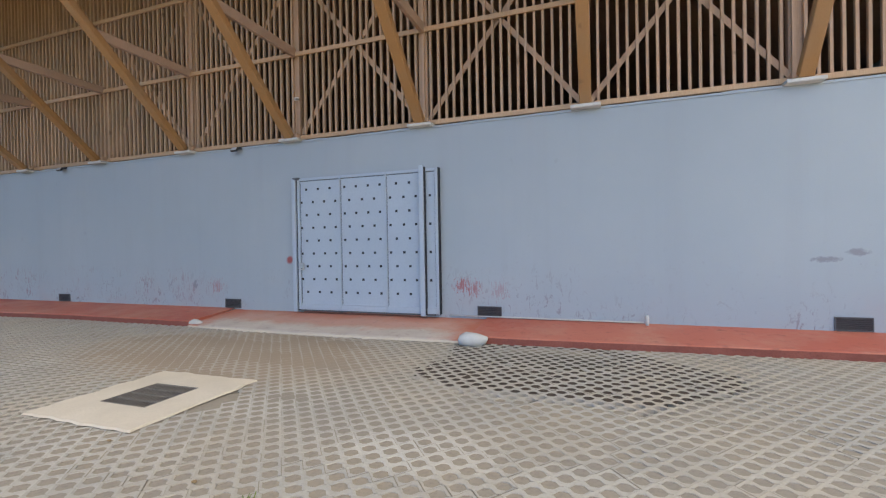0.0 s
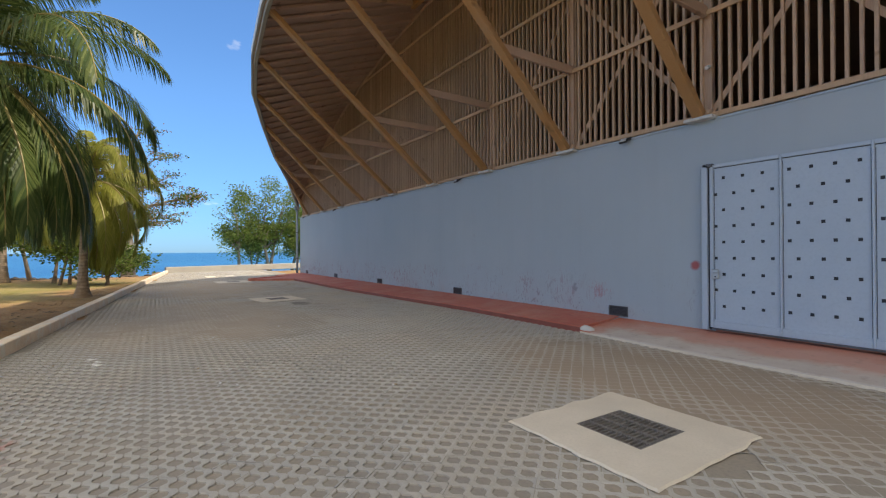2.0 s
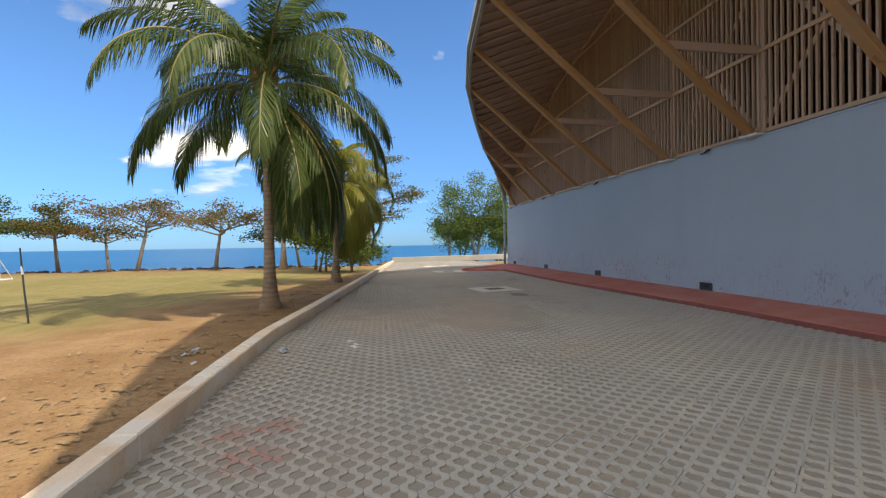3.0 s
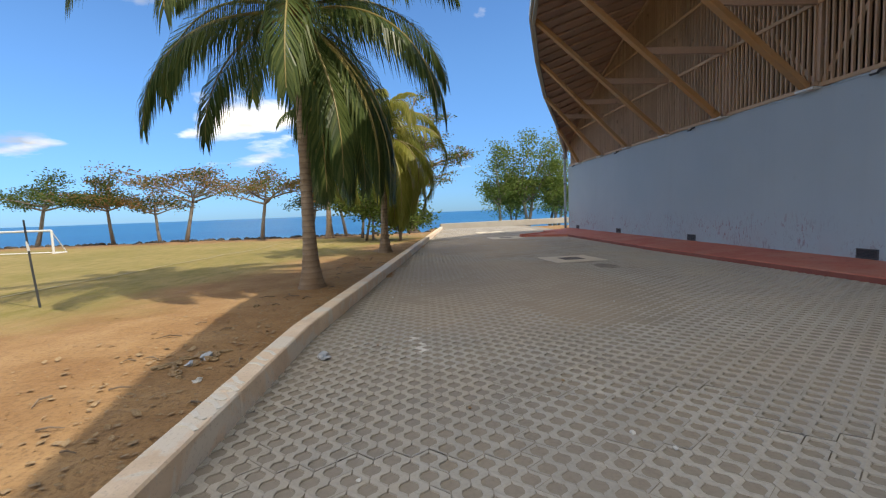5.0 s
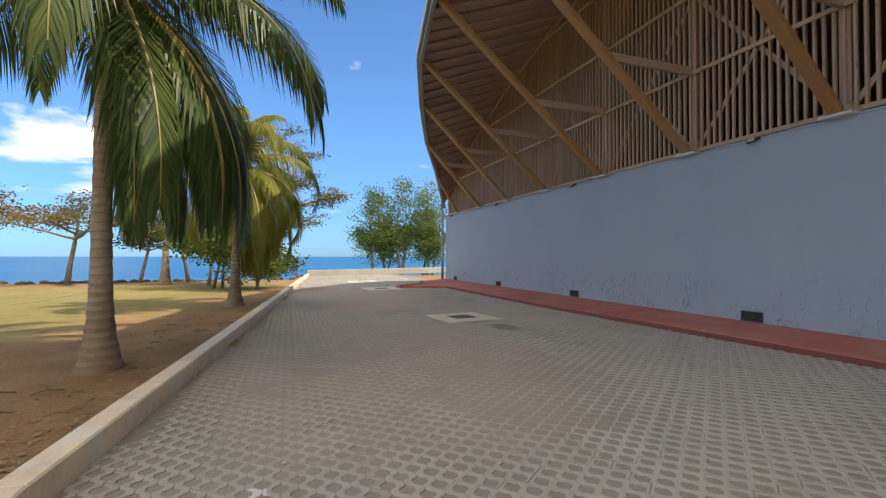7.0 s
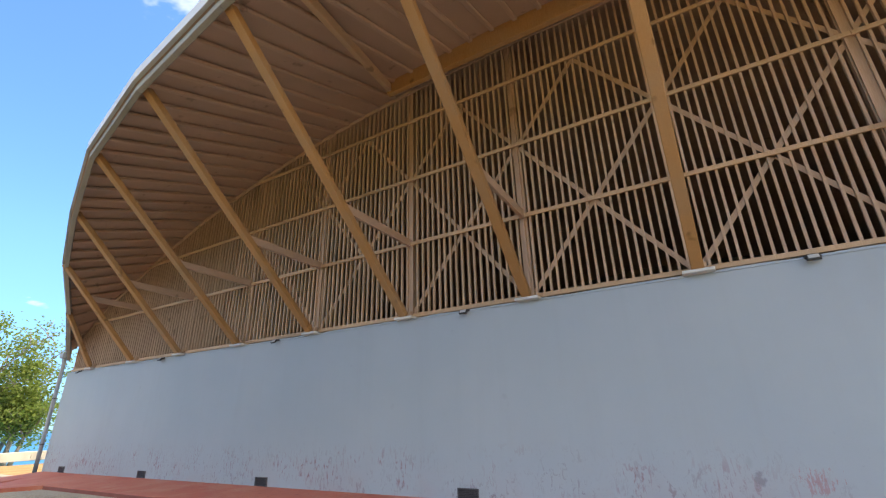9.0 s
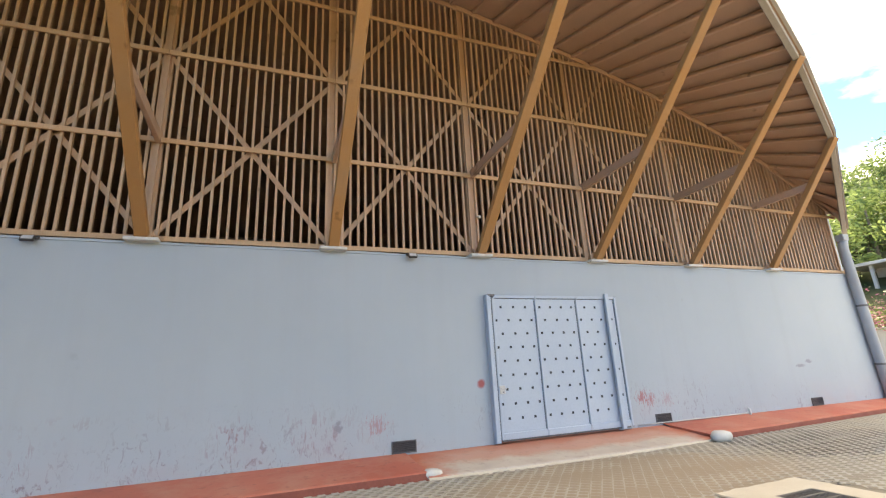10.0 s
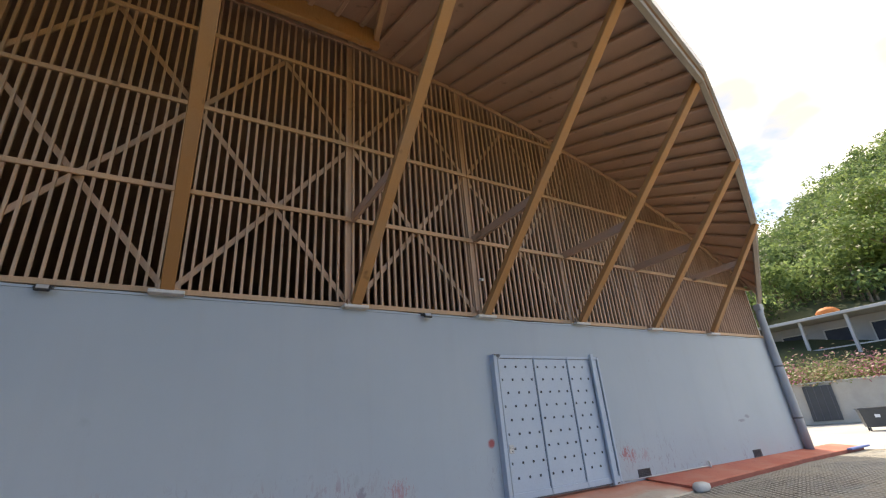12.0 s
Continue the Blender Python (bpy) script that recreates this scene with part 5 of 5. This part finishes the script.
for i, (x, y, h, sp) in enumerate(((-47.0, -1.0, 8.6, 2.6), (-47.5, 2.2, 9.8, 2.5), (-50.0, 5.2, 9.0, 2.6), (-46.8, 5.0, 7.0, 2.0), (-49, 0.8, 6.5, 2.2))):
    build_tree("mangrove_tree", (x, y, -0.6), "leafy green tree standing beyond the low sea wall", h * 1.08, sp, 2, 70 + i, (M_LEAF_M, M_LEAF_L, M_LEAF_M), M_PALE_BARK, 1800, 0.24, flat=0.0, low=0.3, group="trees beyond the sea wall")

# shore bank of dark stones
rnd = random.Random(5)
s = Shape()
for i in range(300):
    y = rnd.uniform(-62, -9)
    p = Vector((-32.9 + rnd.gauss(0, 0.5), y, -0.05))
    st = lump(rnd.uniform(0.08, 0.22), i, (1, 1.3, 0.7), 0.3, 1)
    s.add([v + p for v in st.v], st.f)
tagged(s.obj("shore_stones", M_ROCK), "low bank of dark stones and earth above the beach", "stones", kind="stuff")

# ---------------------------------------------------------------- field things


def build_goal():
    g = thing("football_goal", "white tubular football goal standing on the dry field", "goal")
    x, y0, y1, h = -24.4, -29.5, -33.4, 1.3
    Shape().tube([(x, y0, 0), (x, y0, h)], 0.06, 10).obj("upright", M_WHITE, g)
    Shape().tube([(x, y1, 0), (x, y1, h)], 0.06, 10).obj("upright", M_WHITE, g)
    Shape().tube([(x, y0, h), (x, y1, h)], 0.06, 10).obj("crossbar", M_WHITE, g)
    for y in (y0, y1):
        Shape().tube([(x, y, 0.05), (x - 0.9, y, 0.05)], 0.04, 8).obj("ground_bar", M_WHITE, g)
        Shape().tube([(x, y, h - 0.05), (x - 0.9, y, 0.05)], 0.03, 8).obj("stay", M_WHITE, g)
    Shape().tube([(x - 0.9, y0, 0.05), (x - 0.9, y1, 0.05)], 0.04, 8).obj("back_bar", M_WHITE, g)


build_goal()
pole = thing("leaning_pole", "thin dark leaning pole stuck in the dry field", "pole")
Shape().tube([(-7.8, -16.5, -0.1), (-7.82, -16.6, 0.8), (-7.85, -16.68, 1.68)], [0.021, 0.019, 0.015], 8).obj("shaft", M_BIN, pole)
Shape().tube([(-7.83, -16.63, 1.1), (-7.835, -16.65, 1.28)], 0.022, 8).obj("tape", M_WHITE, pole, "pale tape band")
# worn chalk line on the grass
M_CHALK = speckled("worn_chalk_on_grass", (0.46, 0.42, 0.28), (0.33, 0.29, 0.14), 3, 30, 0.95, 0.3)
s = Shape()
for i in range(60):
    x = -8 - i * 0.34
    y = -18.35 + 0.02 * i + 0.05 * noise.noise(Vector((x, 0, 3)))
    w = 0.04 + 0.03 * noise.noise(Vector((x * 2, 1, 3)))
    s.v += [(x, y - w, height(x, y) + 0.02), (x, y + w, height(x, y) + 0.02)]
s.f = [(2 * i, 2 * i + 1, 2 * i + 3, 2 * i + 2) for i in range(59)]
tagged(s.obj("pitch_line", M_CHALK), "faint worn pale line across the dry pitch", "pitch line", kind="structure")

# leaf litter and twigs on the earth strip
s = Shape()
for i in range(5200):
    x = rnd.uniform(-24, 6)
    y = kerb_y(x) - 0.3 - abs(rnd.gauss(0, 1.1))
    z = height(x, y) + 0.012
    az, l = rnd.uniform(0, 6.28), rnd.choice((0.015, 0.02, 0.03, 0.04, 0.07)) * rnd.uniform(0.7, 1.3)
    d, w = Vector((math.cos(az), math.sin(az), rnd.uniform(0, 0.4))) * l, Vector((-math.sin(az), math.cos(az), 0)) * l * 0.4
    p = Vector((x, y, z))
    s.add([p, p + d * 0.5 + w, p + d, p + d * 0.5 - w + Vector((0, 0, 0.006))], [(0, 1, 2, 3)])
tagged(s.obj("leaf_litter", M_LITTER), "dry leaves and crumbs scattered over bare earth", "leaf litter", kind="stuff")
for i in range(44):
    x = rnd.uniform(-14, 2)
    y = kerb_y(x) - rnd.uniform(0.4, 1.9)
    az, l = rnd.uniform(0, 6.28), rnd.uniform(0.1, 0.3)
    p = Vector((x, y, height(x, y) + 0.015))
    d = Vector((math.cos(az), math.sin(az), 0)) * l
    tw = Shape().tube([p, p + d * 0.5 + Vector((0, 0, 0.02)) + d.cross(Vector((0, 0, 0.1))), p + d], [0.009, 0.008, 0.004], 5)
    tagged(tw.obj("twig", M_BARK), "dry brown twig lying on the earth", "twig", "twigs on the earth strip")


def crumple(name, where, r, seed, material, label, squash=(1.2, 0.9, 0.5)):
    ob = lump(r, seed, squash, 0.9, 2).obj(name, material)
    ob.location = where
    return tagged(ob, label, "litter", "litter on the ground")


crumple("plastic_wrapper", (-4.08, -11.7, 0.05), 0.06, 3, M_PAPER, "crumpled blue and white plastic wrapper on a heap of husks", (1.6, 0.9, 0.6))
crumple("plastic_wrapper", (-3.88, -11.76, 0.05), 0.04, 23, M_PAPER, "crumpled blue and white plastic wrapper on a heap of husks", (1.5, 0.9, 0.6))
for i in range(16):
    x, y = -3.98 + rnd.gauss(0, 0.22), -11.76 + rnd.gauss(0, 0.12)
    ob = crumple("husk", (x, y, height(x, y) - 0.005), rnd.uniform(0.025, 0.06), 30 + i, M_LITTER, "torn piece of dry coconut husk on the earth", (1.7, 0.8, 0.5))
    ob.rotation_euler = (0, 0, rnd.uniform(0, 6.28))
crumple("paper_scrap", (-3.4, -11.45, 0.04), 0.04, 9, M_LIME, "small pale paper scrap on the earth")
crumple("plastic_cup", (-4.05, -10.42, 0.0), 0.075, 12, M_PAPER, "crushed clear plastic cup beside the kerb")
crumple("husk", (-6.9, -12.2, 0.035), 0.06, 15, M_LITTER, "torn piece of dry coconut husk on the earth")
for i in range(34):
    x, y = rnd.uniform(-12, 7), rnd.uniform(-10.3, -5.8)
    ob = lump(rnd.uniform(0.008, 0.02), i + 90, (1.3, 1, 0.6), 0.5, 1).obj("pebble", M_LIME if i % 3 else M_LITTER)
    ob.location = (x, y, 0.0)
    tagged(ob, "pale crumb of gravel lying on the paving", "pebble", "crumbs on the paving")
s = Shape()
for i in range(22):
    az = rnd.uniform(0, 6.28)
    p = Vector((4.35, -6.28, 0.0)) + Vector((rnd.gauss(0, 0.02), rnd.gauss(0, 0.02), 0))
    d = Vector((math.cos(az) * 0.04, math.sin(az) * 0.04, 0.06))
    w = Vector((-math.sin(az), math.cos(az), 0)) * 0.008
    s.add([p - w, p + w, p + d + w * 0.3, p + d - w * 0.3], [(0, 1, 2, 3)])
tagged(s.obj("weed", M_LEAF_L), "tiny bright green weed in a paver joint", "weed")

# ---------------------------------------------------------------- inland end
EAST = thing("retaining_wall", "grey rendered retaining wall under a garden bank", "retaining wall", kind="structure")
RA, RB = Vector((33.4, 12.5, 0)), Vector((40.0, -8.0, 0))
Shape().beam(RA + Vector((0, 0, 1.6)), RB + Vector((0, 0, 1.6)), 0.35, 2.8, 0.03).obj("wall_face", M_STONE, EAST)
Shape().beam(RA + Vector((0, 0, 3.05)), RB + Vector((0, 0, 3.05)), 0.45, 0.12, 0.02).obj("cap", M_SLAB, EAST)
a, b = RA.lerp(RB, 0.225) + Vector((-0.25, -0.08, 1.65)), RA.lerp(RB, 0.305) + Vector((-0.25, -0.08, 1.65))
ob = tagged(Shape().beam(a, b, 0.1, 2.4, 0.01).obj("door_2", M_BIN), "dark metal door panel in the retaining wall", "door", kind="structure")
s = Shape()
for k in range(4):
    p = a.lerp(b, (k + 0.5) / 4) + Vector((-0.06, -0.02, 0))
    s = Shape().box(p, (0.03, 0.03, 2.3))
    s.obj("door_rib", M_VENT, ob)
s = Shape()
s.add([(15.6, -30, 0.0), (62, -30, 0.62), (62, 30, 0.62), (15.6, 30, 0.0), (30, -30, 0.10), (30, 30, 0.10)], [(0, 4, 5, 3), (4, 1, 2, 5)])
tagged(s.obj("road", M_SLAB), "sunlit bleached concrete road beyond the hall", "road", kind="structure")


def build_bin():
    b = thing("waste_container", "dark grey wheeled waste container by the retaining wall", "bin")
    s = Shape()
    lo, hi = (0.55, 0.42), (0.68, 0.54)
    s.v = [(x * lo[0], y * lo[1], 0.2) for x, y in ((-1, -1), (1, -1), (1, 1), (-1, 1))] + [(x * hi[0], y * hi[1], 1.1) for x, y in ((-1, -1), (1, -1), (1, 1), (-1, 1))]
    s.f = [(3, 2, 1, 0), (4, 5, 6, 7)] + [(i, (i + 1) % 4, (i + 1) % 4 + 4, i + 4) for i in range(4)]
    s.obj("body", M_BIN, b)
    Shape().box((0, 0, 1.14), (1.46, 1.16, 0.08), None, 0.02).obj("lid", M_BIN, b)
    Shape().box((0, -0.52, 0.75), (0.22, 0.01, 0.16), Matrix.Rotation(radians(-7), 3, "X")).obj("sticker", M_WHITE, b, "white sticker")
    for x in (-0.45, 0.45):
        for y in (-0.33, 0.33):
            Shape().tube([(x - 0.03, y, 0.1), (x + 0.03, y, 0.1)], 0.1, 12).obj("wheel", M_LAMP, b)
            Shape().beam((x, y, 0.12), (x, y, 0.22), 0.05, 0.05).obj("castor", M_VENT, b)
    b.matrix_basis = pose(26.6, 1.75, 0.07, 0, 0, -65)
    return b


build_bin()


def build_house():
    h = thing("house", "small grey flat-roofed house above the garden bank", "house")
    Shape().box((49, 6, 5.6), (9, 15, 5.6)).obj("wall", M_HOUSE, h)
    Shape().box((47.6, 6, 8.55), (12.4, 17, 0.26), None, 0.03).obj("roof", M_SLAB, h)
    for y in (0.6, 4.0, 7.4, 10.8):
        w = new("window")
        w.parent = h
        w.location = (44.5, y, 6.9)
        Shape().box((-0.012, 0, 0), (0.05, 1.9, 1.5)).obj("pane", M_DARK, w)
        for c, sz in (((-0.05, 0, 0.8), (0.1, 2.1, 0.1)), ((-0.05, 0, -0.8), (0.1, 2.1, 0.1)), ((-0.05, -1.0, 0), (0.1, 0.1, 1.5)), ((-0.05, 1.0, 0), (0.1, 0.1, 1.5))):
            Shape().box(c, sz).obj("window_frame", M_SLAB, w)
    for y in (-1.4, 2.3, 5.7, 9.1, 12.6):
        Shape().box((42.0, y, 6.0), (0.24, 0.24, 4.9), None, 0.02).obj("veranda_post", M_SLAB, h)
    for y0, y1 in ((-1.27, 2.17), (2.43, 5.57), (5.83, 8.97), (9.23, 12.47)):
        Shape().box((42.0, (y0 + y1) / 2, 5.9), (0.08, y1 - y0, 0.1)).obj("railing", M_SLAB, h)
    ob = lump(0.55, 4, (1.2, 1.6, 0.7), 0.3).obj("tarp", M_ORANGE, h, "orange tarpaulin heap on the roof", smooth=True)
    ob.location = (42.6, 7.0, 8.68)


M_ORANGE = speckled("orange_tarpaulin", (0.62, 0.20, 0.04), (0.55, 0.17, 0.05), 3, 30, 0.6, 0.3)
build_house()


def hill(x, y):
    d = max(0.0, (x - 37.5 + 0.32 * (y - 4)) / 66)
    return 2.9 + 33 * d ** 1.15 * max(0.35, 1 - max(0, y - 12) / 70) + 2.0 * noise.noise(Vector((x * 0.04, y * 0.04, 2)))


s = Shape()
w = 30
for j in range(34):
    for i in range(w):
        y = -28 + j * 4.2
        x = 37.6 - 0.32 * (y - 2) + i * 4.2
        s.v.append((x, y, 2.7 if i == 0 else hill(x, y)))
for j in range(33):
    for i in range(w - 1):
        s.f.append((j * w + i, j * w + i + 1, (j + 1) * w + i + 1, (j + 1) * w + i))
tagged(s.obj("hillside", M_EARTH, smooth=True), "steep wooded hillside behind the house", "hill", kind="structure")


def build_woods():
    """Crowns on the hill, each a heap of leafy sprays on a short trunk."""
    rnd = random.Random(21)
    crown, wood = Shape(), Shape()
    for i in range(600):
        a, far = radians(rnd.uniform(7, 44)), 46 + 90 * rnd.random() ** 1.1
        x, y = -6 + far * math.cos(a), -8 + far * math.sin(a)
        if (x < 54 and -3 < y < 15) or x < 42 - 0.32 * y:
            continue
        z = hill(x, y)
        k = far / 60
        r, up = rnd.uniform(1.6, 3.2) * (0.7 + 0.3 * k), rnd.uniform(1.5, 5.0)
        wood.tube([(x, y, z - 0.3), (x, y, z + up)], [0.2, 0.1], 5)
        for _ in range(5):
            lc = Vector((x + rnd.gauss(0, 0.55) * r, y + rnd.gauss(0, 0.55) * r, z + up + rnd.gauss(0.0, 0.5) * r))
            lr = r * rnd.uniform(0.35, 0.65)
            for _ in range(80):
                d = Vector((rnd.gauss(0, 1), rnd.gauss(0, 1), rnd.gauss(0, 0.8)))
                d.normalize()
                p = lc + d * lr * rnd.uniform(0.65, 1.15)
                t = (d.orthogonal().normalized() * rnd.uniform(-1, 1) + Vector((rnd.uniform(-1, 1), rnd.uniform(-1, 1), -0.4))).normalized()
                q = t.cross(d).normalized()
                sz = rnd.uniform(0.18, 0.36) * (0.6 + 0.4 * k)
                crown.add([p, p + t * sz + q * sz * 0.4, p + t * sz * 2, p + t * sz - q * sz * 0.4], [(0, 1, 2, 3)])
    woods = tagged(crown.obj("woods", M_LEAF_H), "dense green tropical woods covering the hillside", "woods", kind="stuff")
    wood.obj("trunks", M_BARK, woods)["kind"] = "stuff"


build_woods()


def build_bush(where, r, seed, mats, label, n):
    rnd = random.Random(seed)
    b = thing("garden_bush", label, "bush", "bushes on the garden bank")
    st = Shape()
    for m in mats:
        s = Shape()
        for i in range(n):
            d = Vector((rnd.gauss(0, 1), rnd.gauss(0, 1), abs(rnd.gauss(0, 0.7))))
            p = d * r * 0.5
            t = Vector((rnd.uniform(-1, 1), rnd.uniform(-1, 1), rnd.uniform(-0.5, 0.6))).normalized()
            q = t.orthogonal().normalized()
            sz = rnd.uniform(0.08, 0.17)
            s.add([p, p + t * sz + q * sz * 0.4, p + t * sz * 2, p + t * sz - q * sz * 0.4], [(0, 1, 2, 3)])
        s.obj("foliage", m, b)
    for i in range(9):
        az = rnd.uniform(0, 6.28)
        st.tube([(0, 0, -0.2), (math.cos(az) * r * 0.4, math.sin(az) * r * 0.4, r * rnd.uniform(0.4, 1.0))], [0.03, 0.012], 5)
    st.obj("stems", M_BARK, b)
    b.matrix_basis = pose(*where)


build_tree("hillside_tree", (58, 3.6, 10.5), "tall bright green leafy tree behind the house", 13, 6.5, 2, 91, (M_LEAF_M, M_LEAF_L), M_BARK, 3600, 0.5, flat=0.2, low=0.3)
for i in range(14):
    p = RA.lerp(RB, 0.03 + i * 0.068) + Vector((1.2 + 2.6 * (i % 2), 0.4, 0))
    mats = ((M_LEAF_L, M_LITTER), (M_LITTER, M_PINK), (M_LEAF_L, M_PINK), (M_LEAF_L, M_LEAF))[i % 4]
    build_bush((p.x, p.y, 2.9), 1.6 + 0.45 * (i % 3), 80 + i, mats, "dry garden bush with pink leaves" if M_PINK in mats else "dry yellow-green garden bush on the bank", 1300)

# ---------------------------------------------------------------- paving
CX, CY = 0.195, 0.235  # one cell of the lattice of holes


def paver_cells(nx, ny):
    """Panel of concrete lattice: nx by ny lozenge cells, each with a six-sided hole through it that runs out into the joints."""
    s = Shape()
    hole = [(0.0968, 0), (0.064, 0.006), (0.031, 0.053), (0, 0.060), (-0.031, 0.053), (-0.064, 0.006), (-0.0968, 0), (-0.064, -0.006), (-0.031, -0.053), (0, -0.060), (0.031, -0.053), (0.064, -0.006)]
    rim = []
    for sx, sy, ks in ((1, 1, (0, 0.12, 0.55)), (-1, 1, (1, 0.55, 0.12)), (-1, -1, (0, 0.12, 0.55)), (1, -1, (1, 0.55, 0.12))):
        rim += [(sx * CX / 2 * (1 - k), sy * CY / 2 * k) for k in ks]
    for j in range(ny):
        for i in range(nx):
            cx, cy = (i - (nx - 1) / 2) * CX + (CX / 2 if j % 2 else 0) - CX / 4, (j - (ny - 1) / 2) * CY / 2
            o = len(s.v)
            s.v += [(cx + x, cy + y, 0.0) for x, y in rim]
            s.v += [(cx + x, cy + y, -0.003) for x, y in hole] + [(cx + x * 0.96, cy + y * 0.96, -0.05) for x, y in hole]
            for k in range(12):
                n = (k + 1) % 12
                s.f.append((o + k, o + n, o + 12 + n, o + 12 + k))
                s.f.append((o + 12 + k, o + 12 + n, o + 24 + n, o + 24 + k))
    return s


NX, NY = 4, 5
PW, PD = NX * CX, NY * CY / 2
panel = paver_cells(NX, NY)
panel_mesh = panel.mesh("paver", M_PAVER)


def clear_of_pads(x, y):
    for cx, cy, w, d, *_ in PADS:
        if abs(x - cx) < w / 2 - 0.12 and abs(y - cy) < d / 2 - 0.12:
            return False
    return True


rnd = random.Random(77)
rest = Shape()
placed = 0
for j in range(18):
    for i in range(75):
        x = -41 + PW * (i + 0.5) + (CX / 2 if (j * NY) % 2 else 0)
        y = -11.0 + PD * (j + 0.5)
        if y < kerb_y(x) - 0.05 or y > -1.1 or x > 15.3 or not clear_of_pads(x, y):
            continue
        m = pose(x + rnd.uniform(-0.003, 0.003), y + rnd.uniform(-0.003, 0.003), rnd.uniform(-0.0015, 0.001), rnd.uniform(-0.09, 0.09), rnd.uniform(-0.07, 0.07), rnd.uniform(-0.2, 0.2))
        m = m @ Matrix.Diagonal((0.992, 0.991, 1, 1))
        if -9.5 < x < 8.5 and -9.9 < y < -3.9 and placed < 300:
            ob = new("paver", panel_mesh)
            ob.parent, ob.matrix_basis = PAVEMENT, m
            placed += 1
        else:
            rest.add([m @ Vector(v) for v in panel.v], panel.f)
ob = rest.obj("paver_field", M_PAVER, PAVEMENT)
ob["kind"] = "stuff"
